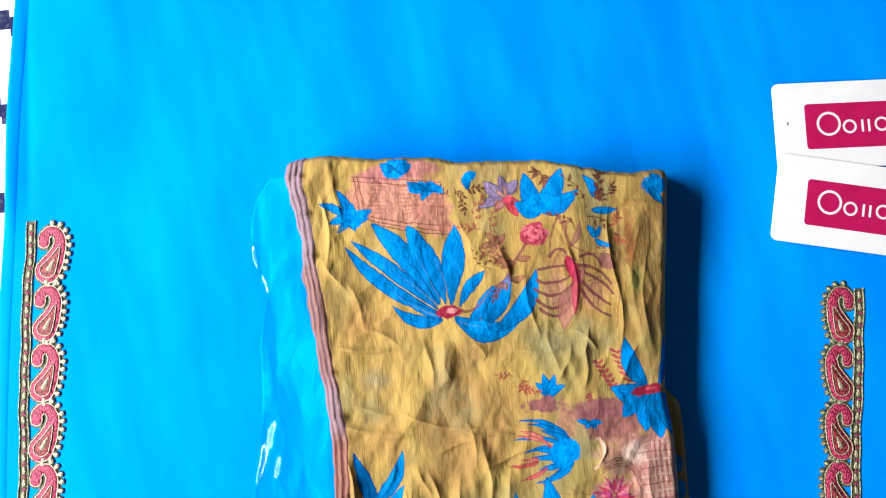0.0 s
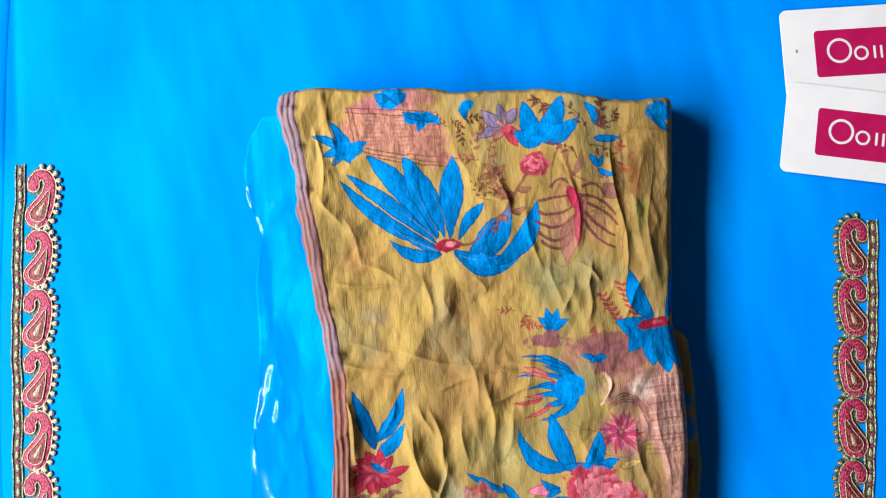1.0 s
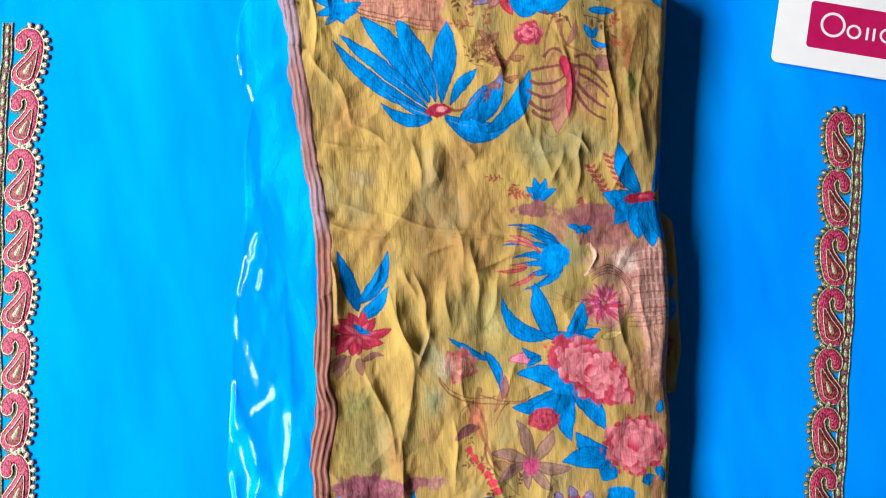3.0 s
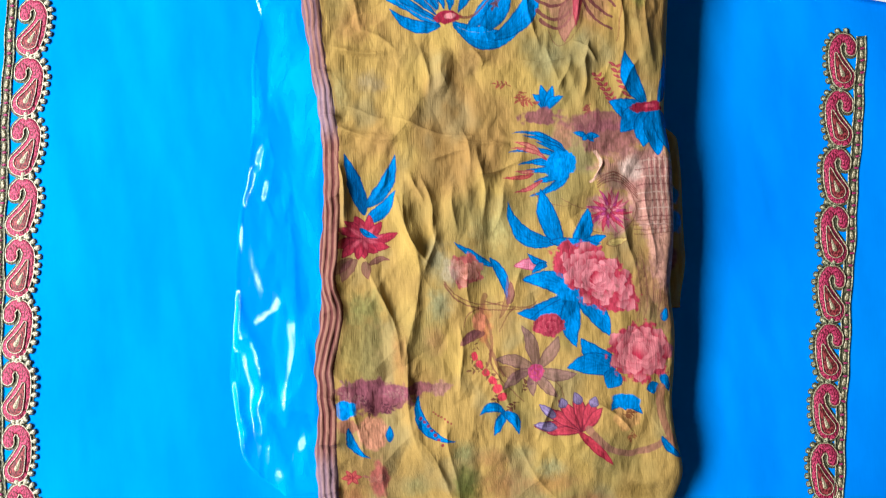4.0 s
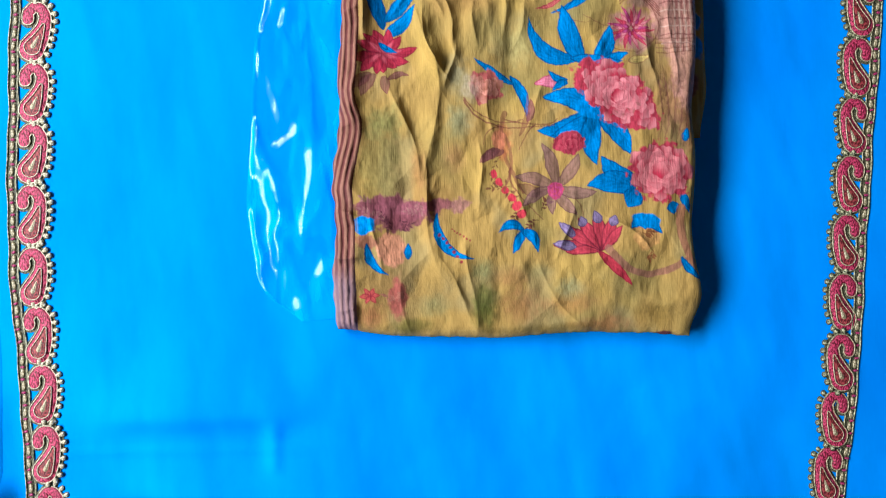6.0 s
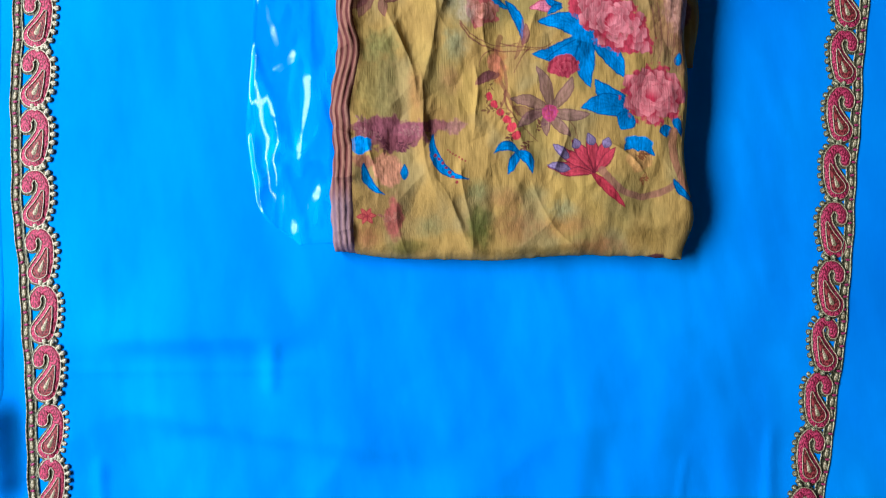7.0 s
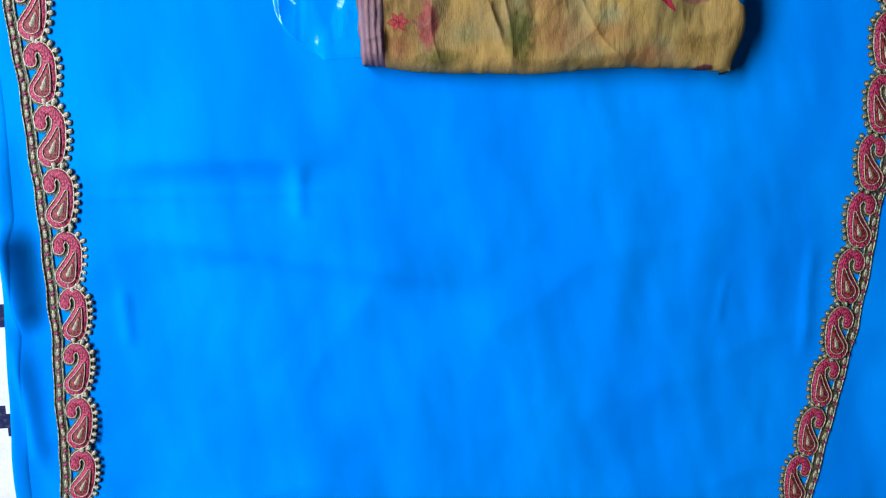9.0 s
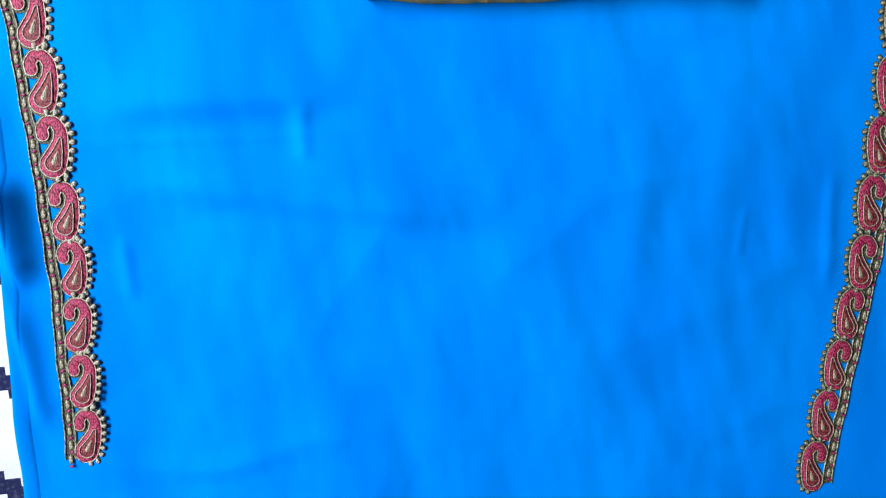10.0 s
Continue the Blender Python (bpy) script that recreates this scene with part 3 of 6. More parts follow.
    def peony(self, x, y, rx, ry, turn, seed, dark=CRIMSON, light=PALE, petals=34):
        rnd = random.Random(seed)
        c, s = math.cos(radians(turn)), math.sin(radians(turn))
        self.spot(x, y, rx, ry, np.asarray(dark) * 0.55 + np.asarray(ROSE) * 0.45, 1.0, turn, 0.12, 0.3, seed)
        for i in range(petals):
            ring = 1 - (i / petals) ** 0.8
            a = i * 2.399 + rnd.uniform(-0.3, 0.3)
            qx, qy = rx * 0.86 * ring * math.cos(a), ry * 0.86 * ring * math.sin(a)
            px, py = x + c * qx - s * qy, y + s * qx + c * qy
            r = min(rx, ry) * rnd.uniform(0.19, 0.30)
            w = self.near(px, py, r * 1.3)
            if w is None:
                continue
            X, Y = self.X[w] - px, self.Y[w] - py
            out = math.atan2(py - y, px - x) + rnd.uniform(-0.5, 0.5)
            ang = np.arctan2(Y, X) - out
            d = np.hypot(X, Y) / (r * (1 + 0.10 * np.cos(5 * ang)))
            lift = smooth(0.5 + 0.6 * (np.cos(out) * X + np.sin(out) * Y) / r + 0.12 * self.grain[w])[..., None]
            mid = np.asarray(ROSE) * (1 - 0.15 * ring)
            tone = np.asarray(dark) * (1 - lift) + (mid * 0.45 + np.asarray(light) * 0.55 * rnd.uniform(0.7, 1.2)) * lift
            self.put(w, smooth((1 - d) / 0.15), tone)
            self.put(w, 0.55 * smooth((1 - d) / 0.1) * smooth(1 - (1 - d) / 0.14), np.asarray(dark) * 0.7)

    def scribble(self, x, y, rx, ry, colour, n, seed, width=0.8, alpha=0.7):
        """A few loose sprigs: bent stems with small leaves on both sides."""
        rnd = random.Random(seed)
        dark = np.asarray(colour) * 0.55
        for _ in range(max(2, n // 4)):
            ax, ay = x + rnd.uniform(-0.8, 0.8) * rx, y + rnd.uniform(-0.8, 0.8) * ry
            a, r = rnd.uniform(0, 6.28), rnd.uniform(0.8, 1.3) * min(rx, ry)
            bow = rnd.uniform(-0.25, 0.25) * r
            mx, my = ax + 0.5 * r * math.cos(a) - bow * math.sin(a), ay + 0.5 * r * math.sin(a) + bow * math.cos(a)
            bx, by = ax + r * math.cos(a), ay + r * math.sin(a)
            self.stroke(ax, ay, mx, my, bx, by, width * 0.7, width * 0.4, dark, alpha)
            for i in range(6):
                t = 0.25 + 0.15 * i
                px, py = (1 - t) ** 2 * ax + 2 * t * (1 - t) * mx + t * t * bx, (1 - t) ** 2 * ay + 2 * t * (1 - t) * my + t * t * by
                out = a + (0.9 if i % 2 else -0.9) * (1 if i < 5 else 0.1)
                size = rnd.uniform(3.0, 5.2) * (0.6 + 0.4 * width)
                self.leaf(px, py, px + size * math.cos(out), py + size * math.sin(out), size * 0.5, 0.1, np.asarray(colour) * rnd.uniform(0.8, 1.5), dark, alpha)


def ground_tone(X, Y):
    """Mustard ground with washed-in greener, browner and rosier clouds."""
    base = np.empty((*X.shape, 3))
    base[:] = (0.385, 0.252, 0.076)
    for scale, seed, tint, amount in ((38, 21, (0.18, 0.165, 0.06), 0.55), (45, 31, (0.25, 0.125, 0.048), 0.45), (30, 41, (0.46, 0.315, 0.085), 0.6), (26, 51, (0.21, 0.21, 0.12), 0.4)):
        m = (amount * smooth(fbm(X / scale, Y / (scale * 1.3), seed, 3) * 1.1 - 0.1))[..., None]
        base = base * (1 - m) + m * np.asarray(tint)
    return base * (1 + 0.05 * fbm(X / 1.0, Y / 14, 61, 2))[..., None]


def draw_pattern(p):
    L, S, K, F, V = p.leaf, p.spot, p.stroke, p.peony, p.scribble
    # clouds of colour
    S(-46.3, -123.4, 14, 26, (0.17, 0.18, 0.09), 0.5, 0, 0.9)
    S(-22.4, -112.8, 16, 14, (0.26, 0.23, 0.16), 0.5, 0, 0.9)
    S(-30.0, -70.0, 20, 24, (0.26, 0.11, 0.05), 0.5, -40, 0.9)
    S(-44.8, -51.9, 14, 30, (0.20, 0.16, 0.06), 0.5, 0, 0.9)
    S(-35.3, -90.7, 22, 20, (0.27, 0.17, 0.05), 0.5, 0, 0.9)
    S(107.6, -98.1, 22, 18, (0.23, 0.22, 0.11), 0.5, 60, 0.9)
    S(62.8, -224.7, 26, 22, (0.31, 0.30, 0.13), 0.5, 0, 0.9)
    S(19.1, -245.9, 14, 22, (0.23, 0.24, 0.16), 0.6, 0, 0.9)
    S(-33.6, -278.5, 24, 18, (0.22, 0.21, 0.08), 0.6, 20, 0.9)
    S(32.5, -411.6, 15, 26, (0.09, 0.10, 0.02), 0.6, -10, 0.8)
    S(-5.0, -413.0, 16, 12, (0.21, 0.21, 0.09), 0.6, 0, 0.9)
    S(71.5, -389.6, 22, 10, (0.26, 0.24, 0.10), 0.4, 0, 0.9)
    S(94.8, -416.1, 34, 12, (0.33, 0.14, 0.06), 0.4, 0, 0.9)
    S(-55.1, -421.7, 18, 10, (0.28, 0.12, 0.06), 0.5, 0, 0.9)
    S(20.5, -278.1, 14, 14, (0.28, 0.27, 0.17), 0.5, 0, 0.9)
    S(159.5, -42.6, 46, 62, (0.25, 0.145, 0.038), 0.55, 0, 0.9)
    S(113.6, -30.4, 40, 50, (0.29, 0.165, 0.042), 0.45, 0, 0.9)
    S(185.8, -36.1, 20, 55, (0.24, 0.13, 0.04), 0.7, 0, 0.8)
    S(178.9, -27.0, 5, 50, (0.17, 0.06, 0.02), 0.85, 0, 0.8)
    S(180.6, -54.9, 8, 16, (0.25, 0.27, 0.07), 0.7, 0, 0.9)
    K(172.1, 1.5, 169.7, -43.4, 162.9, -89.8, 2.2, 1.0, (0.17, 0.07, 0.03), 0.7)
    # darker, greener and browner clouds by the selvedge and towards the hem
    S(-40.0, -305.0, 28, 44, (0.15, 0.135, 0.045), 0.65, 0, 0.8)
    S(-38.0, -396.0, 30, 34, (0.20, 0.12, 0.05), 0.55, 0, 0.8)
    S(-46.0, -190.0, 20, 40, (0.26, 0.17, 0.06), 0.5, 0, 0.9)
    S(33.3, -417.8, 14, 22, (0.05, 0.075, 0.015), 0.65, 0, 0.8)
    S(-20.3, -426.7, 24, 8, (0.07, 0.075, 0.015), 0.7, 0, 0.8)
    S(-51.4, -414.6, 14, 12, (0.22, 0.05, 0.035), 0.5, 0, 0.9)
    S(59.3, -415.6, 22, 20, (0.26, 0.10, 0.05), 0.5, 0, 0.9)
    S(94.8, -403.7, 16, 12, (0.20, 0.27, 0.17), 0.5, 0, 0.9)
    S(121.7, -432.4, 34, 10, (0.24, 0.085, 0.04), 0.55, 0, 0.9)
    S(161.1, -427.0, 26, 14, (0.19, 0.12, 0.03), 0.6, 0, 0.9)
    S(76.8, -433.7, 60, 6, (0.13, 0.085, 0.02), 0.6, 0, 0.9)
    S(52.8, -394.5, 20, 12, (0.28, 0.13, 0.055), 0.5, 0, 0.9)
    S(31.6, -386.8, 12, 12, (0.18, 0.22, 0.10), 0.6, 0, 0.9)
    S(-35.9, -277.4, 20, 16, (0.15, 0.15, 0.045), 0.5, 0, 0.9)
    S(17.4, -280.9, 12, 22, (0.19, 0.22, 0.11), 0.55, 0, 0.9)
    S(-11.1, -313.6, 10, 22, (0.32, 0.14, 0.06), 0.45, 0, 0.9)
    S(14.5, -304.9, 14, 14, (0.33, 0.17, 0.08), 0.5, 0, 0.9)
    S(61.7, -289.2, 16, 22, (0.27, 0.16, 0.07), 0.5, 0, 0.9)
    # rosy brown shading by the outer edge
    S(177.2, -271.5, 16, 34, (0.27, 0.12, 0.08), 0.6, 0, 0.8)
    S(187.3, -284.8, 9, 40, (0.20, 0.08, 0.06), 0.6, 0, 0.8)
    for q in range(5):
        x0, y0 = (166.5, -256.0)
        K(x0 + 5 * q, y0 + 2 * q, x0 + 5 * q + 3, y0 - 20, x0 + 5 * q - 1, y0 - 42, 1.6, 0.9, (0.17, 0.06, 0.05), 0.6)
    # rose panel with faded lines of an old letter
    S(-11.2, 26.3, 24, 23, TERRA, 0.9, 8, 0.25, 0.18, 3)
    S(11.6, 20.3, 30, 26, (0.46, 0.21, 0.155), 0.9, 8, 0.25, 0.18, 4)
    S(30.1, 12.4, 17, 24, (0.40, 0.17, 0.125), 0.85, 8, 0.3, 0.2, 5)
    S(4.9, 42.2, 40, 8, (0.40, 0.15, 0.15), 0.85, 2, 0.3, 0.2, 6)
    K(-28.1, 42.1, 4.5, 36.6, 38.9, 31.9, 1.1, 1.1, BROWN, 0.85)
    K(-28.4, 38.7, 4.2, 32.8, 38.6, 28.0, 1.1, 1.1, BROWN, 0.85)
    K(-24.0, 40.1, -21.0, 24.9, -19.1, 6.4, 1.1, 1.1, BROWN, 0.85)
    K(-27.3, 41.2, -25.1, 26.5, -23.2, 8.4, 1.1, 1.1, BROWN, 0.85)
    K(-18.8, 10.6, 6.1, 4.4, 38.7, -1.5, 1.1, 1.1, BROWN, 0.85)
    K(-16.9, 7.1, 7.9, 0.5, 41.3, -6.0, 1.1, 1.1, BROWN, 0.85)
    K(-12.9, 4.2, 10.6, -2.7, 42.3, -8.6, 1.1, 1.1, BROWN, 0.85)
    K(17.8, 23.2, 21.1, 11.8, 15.4, 3.7, 1.0, 0.8, BROWN, 0.6)
    K(40.2, 26.6, 39.4, 12.1, 37.8, -1.4, 1.1, 1.1, BROWN, 0.85)
    rnd = random.Random(8)
    for r in range(8):
        for q in range(3):
            if rnd.random() < 0.75:
                x0, y0 = (-17.0, 33.1)
                x0, y0 = x0 + q * 22 + rnd.uniform(0, 5), y0 - r * 2.9 - q * 2.2
                K(x0, y0, x0 + 5, y0 - 0.5, x0 + rnd.uniform(8, 13), y0 - 1, 0.9, 0.9, (0.30, 0.10, 0.07), 0.8)
    S(43.4, -5.7, 9, 9, (0.42, 0.13, 0.12), 0.6, 0, 0.6, 0.5, 9)
    V(49.8, 19.5, 11, 10, BROWN, 16, 3, 1.2, 0.85)
    # ragged blue blossoms along the top
    S(5.1, 44.7, 11.5, 8, BLUE, 1.0, 0, 0.1, 0.2, 12)
    L(5.1, 43.9, 18.9, 47.1, 9, 0.15)
    L(5.1, 43.9, -6.2, 50.7, 8, -0.15)
    S(27.1, 27.6, 12, 5.5, BLUE, 1.0, -4, 0.1, 0.45, 13)
    L(27.0, 26.8, 12.7, 33.9, 6)
    L(27.0, 26.8, 24.2, 18.4, 6)
    L(27.1, 27.6, 40.3, 27.9, 8)
    L(-30.0, 10.0, -41.0, 33.0, 7.8, 0.05)
    L(-32.0, 11.0, -55.0, 23.0, 7.8, 0.05)
    L(-33.0, 10.0, -48.0, 7.0, 7.2, 0.05)
    L(-31.0, 11.0, -30.0, 22.0, 7.8, 0.00)
    L(-29.0, 10.0, -14.0, 16.0, 8.4, 0.05)
    L(-29.0, 9.0, -17.0, 8.0, 7.2, 0.00)
    L(-31.0, 10.0, -42.0, -0.0, 6.6, 0.00)
    L(-31.0, 10.0, -28.0, -0.0, 7.8, 0.00)
    S(-31.0, 11.0, 10.8, 7.2, BLUE, 1.0, -10, 0.15, 0.4, 14)
    S(-40.0, 2.0, 5.4, 2.7, GREEN, 0.5, 0, 0.7, 0.5, 15)
    # large blue lotus: petals from the outermost inwards
    L(32.0, -69.0, -38.0, -11.0, 12.0, -0.07, full=1.1)
    L(29.0, -65.0, -33.0, -7.0, 12.0, 0.02, full=1.2)
    L(29.0, -62.0, -16.0, 5.0, 17.4, 0.05, full=1.3)
    L(30.0, -61.0, 11.0, 2.0, 18.6, 0.03, full=1.3)
    L(35.0, -61.0, 21.0, -9.0, 13.8, 0.02, full=1.3)
    L(39.0, -62.0, 47.0, -2.0, 19.2, 0.00, full=1.3)
    L(45.0, -64.0, 67.0, -38.0, 10.2, -0.06, full=1.2)
    L(32.0, -73.0, -6.0, -58.0, 10.8, -0.16)
    L(31.0, -71.0, 3.0, -53.0, 7.2, -0.05)
    L(41.0, -72.0, 93.0, -77.0, 17.4, 0.20)
    L(49.0, -79.0, 73.0, -50.0, 12.6, 0.06, full=1.2)
    L(56.0, -84.0, 85.0, -42.0, 16.2, 0.08, full=1.25)
    L(64.0, -86.0, 106.0, -40.0, 16.2, 0.16, full=1.2)
    S(61.0, -81.0, 12.6, 5.1, BLUE, 1.0, -14, 0.15, 0.1, 30)
    K(31.0, -64.0, 16.0, -49.0, -9.0, -29.0, 0.7, 0.2, (0.30, 0.24, 0.06), 0.8)
    K(33.0, -63.0, 23.0, -38.0, 13.0, -17.0, 0.6, 0.2, (0.30, 0.24, 0.06), 0.7)
    K(37.0, -62.0, 35.0, -42.0, 30.0, -27.0, 0.8, 0.2, (0.30, 0.24, 0.06), 0.8)
    K(27.0, -69.0, 12.0, -61.0, -4.0, -48.0, 0.8, 0.2, (0.30, 0.24, 0.06), 0.8)
    K(45.0, -75.0, 58.0, -80.0, 73.0, -78.0, 0.6, 0.2, (0.30, 0.24, 0.06), 0.7)
    K(46.0, -67.0, 58.0, -65.0, 70.0, -53.0, 2.7, 1.2, BROWN, 0.8)
    S(37.0, -67.0, 10.2, 4.8, CRIMSON, 1.0, 0, 0.15, 0.25, 31)
    S(39.0, -66.0, 4.8, 2.4, PALE, 0.8, 0, 0.4, 0.3, 32)
    # lilac flower and red bell
    L(88.0, 15.0, 66.0, 9.0, 10.2, 0.10, LILAC, (0.05, 0.02, 0.05))
    L(86.0, 17.0, 71.0, 30.0, 10.2, -0.08, LILAC, (0.05, 0.02, 0.05))
    L(88.0, 19.0, 84.0, 33.0, 9.0, 0.00, LILAC, (0.05, 0.02, 0.05))
    L(89.0, 18.0, 98.0, 29.0, 9.0, 0.00, LILAC, (0.05, 0.02, 0.05))
    L(89.0, 14.0, 78.0, 5.0, 7.2, 0.10, (0.45, 0.20, 0.18), (0.10, 0.02, 0.04))
    L(88.0, 16.0, 96.0, 1.0, 9.0, 0.00, (0.50, 0.05, 0.075), CRIMSON)
    L(89.0, 16.0, 99.0, 9.0, 6.0, 0.00, ROSE, CRIMSON)
    S(89.0, 15.0, 4.2, 3.6, (0.55, 0.06, 0.09), 0.9, 0, 0.3, 0.4, 39)
    L(88.0, 16.0, 80.0, 22.0, 3.6, 0.00, (0.62, 0.36, 0.30), BROWN)
    L(88.0, 16.0, 87.0, 26.0, 3.0, 0.00, (0.62, 0.36, 0.30), BROWN)
    # blue maple leaf and the rose under it
    L(112.1, 1.4, 103.0, 33.9, 16, -0.06)
    L(112.3, 3.1, 131.3, 34.3, 17, 0.05)
    L(112.4, 3.9, 142.6, 16.7, 15, 0.10)
    L(114.4, 2.9, 93.8, 11.8, 15, -0.06)
    L(110.4, 5.8, 103.4, -1.4, 10)
    S(112.8, 9.1, 12, 8, BLUE, 1.0, 0, 0.15, 0.15, 33)
    F(106.5, -14.0, 10.5, 10, 0, 5, CRIMSON, (0.72, 0.20, 0.24), 16)
    L(58.7, 24.4, 64.7, 35.1, 9, -0.25)
    S(61.2, 33.6, 6, 4, BLUE, 1.0, 20, 0.1, 0.1, 34)
    L(154.8, 9.3, 146.2, 28.0, 8, 0.12)
    L(151.4, 0.5, 172.8, 0.1, 6.5, 0.05)
    L(152.9, -20.7, 147.1, -9.9, 6)
    L(152.9, -20.7, 157.2, -11.5, 5)
    L(152.0, -21.4, 165.9, -28.5, 5, 0.1)
    S(203.6, 16.3, 11, 9, BLUE, 1.0, 0, 0.15, 0.3, 35)
    L(199.1, 14.5, 209.9, 0.7, 8)
    # brown twigs and small leaves
    V(146.5, 3.5, 22, 26, BROWN, 20, 4, 1.7, 0.85)
    V(72.4, -14.4, 20, 16, (0.42, 0.13, 0.08), 22, 5, 1.7, 0.85)
    V(78.7, -40.5, 16, 14, BROWN, 16, 6, 1.2, 0.7)
    V(159.7, -40.5, 12, 14, MAUVE, 12, 7, 0.9, 0.7)
    V(168.2, -17.6, 8, 8, (0.40, 0.10, 0.05), 8, 8, 1.7, 0.85)
    V(164.6, 12.8, 18, 8, BROWN, 12, 9, 1.7, 0.85)
    V(121.0, 29.1, 12, 6, BROWN, 8, 10, 1.7, 0.85)
    K(132.8, -6.2, 133.4, -23.4, 156.0, -33.7, 2.5, 1, BROWN, 0.6)
    K(126.8, -1.5, 130.0, -14.6, 135.3, -36.4, 3, 2, BROWN, 0.6)
    K(72.8, -59.2, 87.5, -36.9, 99.5, -20.8, 4, 2, BROWN, 0.6)
    L(133.3, -25.5, 141.4, -6.0, 6, 0.1, MAUVE, BROWN, 0.7)
    K(82.6, -53.6, 90.0, -32.8, 101.7, -20.1, 2.2, 1.6, (0.20, 0.07, 0.05), 0.8)
    K(89.8, -34.9, 80.1, -23.5, 67.8, -18.3, 1.6, 1.0, (0.24, 0.08, 0.05), 0.8)
    for bx, by, tx0, ty0 in ((87.3, -39.0) + (76.1, -30.9), (90.0, -32.8) + (78.0, -38.7), (85.7, -47.4) + (97.5, -44.1), (91.4, -30.8) + (102.9, -30.4), (84.1, -51.6) + (72.6, -51.9), (76.3, -18.9) + (68.6, -8.9), (76.3, -18.1) + (85.5, -10.3), (77.1, -19.0) + (73.9, -27.3), (75.4, -18.9) + (64.2, -21.4)):
        L(bx, by, tx0, ty0, 6, 0.1, (0.30, 0.12, 0.07), (0.15, 0.04, 0.035), 0.8)
    K(126.8, -1.5, 117.7, -22.2, 119.2, -39.4, 2.0, 1.4, BROWN, 0.7)
    K(119.2, -39.4, 127.5, -27.2, 129.8, -40.2, 2.4, 1.4, (0.12, 0.04, 0.04), 0.75)
    L(156.1, -32.9, 166.9, -45.7, 12, 0.1, MAUVE, BROWN, 0.8)
    # ribbed shell flower
    S(125.0, -38.0, 12.0, 12.0, (0.30, 0.15, 0.06), 0.7, 0, 0.5, 0.3, 36)
    S(120.0, -59.0, 13.8, 18.0, (0.32, 0.15, 0.10), 0.7, 0, 0.6, 0.2, 37)
    S(147.0, -64.0, 13.8, 15.0, (0.36, 0.18, 0.10), 0.6, 0, 0.6, 0.2, 38)
    K(133.0, -39.0, 120.0, -40.0, 108.0, -41.0, 1.8, 2.9, (0.13, 0.035, 0.04), 0.9)
    K(133.0, -46.0, 119.0, -52.0, 106.0, -49.0, 1.8, 2.9, (0.13, 0.035, 0.04), 0.9)
    K(134.0, -52.0, 119.0, -62.0, 104.0, -56.0, 1.8, 2.9, (0.13, 0.035, 0.04), 0.9)
    K(135.0, -58.0, 120.0, -71.0, 104.0, -64.0, 1.8, 2.9, (0.13, 0.035, 0.04), 0.9)
    K(133.0, -63.0, 121.0, -77.0, 107.0, -71.0, 1.8, 2.9, (0.13, 0.035, 0.04), 0.9)
    K(129.0, -30.0, 123.0, -27.0, 117.0, -32.0, 1.8, 2.9, (0.13, 0.035, 0.04), 0.9)
    K(139.0, -41.0, 152.0, -45.0, 162.0, -57.0, 2.9, 1.8, (0.13, 0.035, 0.04), 0.9)
    K(140.0, -46.0, 153.0, -53.0, 163.0, -64.0, 2.9, 1.8, (0.13, 0.035, 0.04), 0.9)
    K(140.0, -53.0, 150.0, -64.0, 160.0, -72.0, 2.9, 1.8, (0.13, 0.035, 0.04), 0.9)
    K(139.0, -59.0, 148.0, -73.0, 159.0, -81.0, 2.9, 1.8, (0.13, 0.035, 0.04), 0.9)
    K(140.0, -34.0, 149.0, -33.0, 156.0, -41.0, 2.9, 1.8, (0.13, 0.035, 0.04), 0.9)
    L(134.0, -54.0, 123.0, -89.0, 15.6, 0.05, (0.36, 0.14, 0.12), BROWN, 0.75)
    L(129.0, -33.0, 138.0, -56.0, 9.0, 0.00, (0.45, 0.03, 0.08), CRIMSON)
    L(137.0, -39.0, 132.0, -78.0, 7.8, 0.00, (0.42, 0.05, 0.09), CRIMSON, 0.8)
    L(142.0, -41.0, 138.0, -57.0, 3.6, 0.00, PALE, CRIMSON, 0.7)
    K(112.0, -79.0, 118.0, -90.0, 124.0, -89.0, 0.9, 0.6, BROWN, 0.7)
    K(138.0, -66.0, 133.0, -81.0, 124.0, -89.0, 0.9, 0.6, BROWN, 0.7)
    # tulip, corals
    L(106.6, -138.6, 96.7, -126.0, 8, 0.1)
    L(106.6, -138.6, 103.6, -119.8, 8)
    L(106.6, -138.6, 112.4, -121.3, 8)
    L(106.6, -138.6, 120.1, -129.6, 8, -0.1)
    V(85.9, -128.0, 9, 12, (0.45, 0.10, 0.07), 16, 11, 1.2, 0.85)
    V(140.1, -138.8, 12, 6, (0.40, 0.10, 0.08), 10, 12, 1.2, 0.85)
    for i in range(9):
        x0, y0 = (159.9, -108.7)
        x0, y0 = x0 + i * 1.6, y0 - i * 4.6
        L(x0, y0, x0 - 5, y0 + 3, 3, 0.1, ROSE, CRIMSON, 0.85)
        L(x0, y0, x0 + 5, y0 + 2, 3, 0.1, (0.52, 0.07, 0.10), CRIMSON, 0.85)
    for i in range(7):
        x0, y0 = (146.4, -116.1)
        x0, y0 = x0 + i * 1.9, y0 - i * 3.6
        L(x0, y0, x0 - 5, y0 + 2, 3.4, 0.1, ROSE, CRIMSON, 0.85)
        L(x0, y0, x0 + 4, y0 + 3, 3, 0.1, (0.52, 0.07, 0.10), CRIMSON, 0.85)
    # mauve cloth-like patches and plaid
    S(101.5, -143.2, 17, 7, MAUVE, 0.9, 0, 0.3, 0.4, 41)
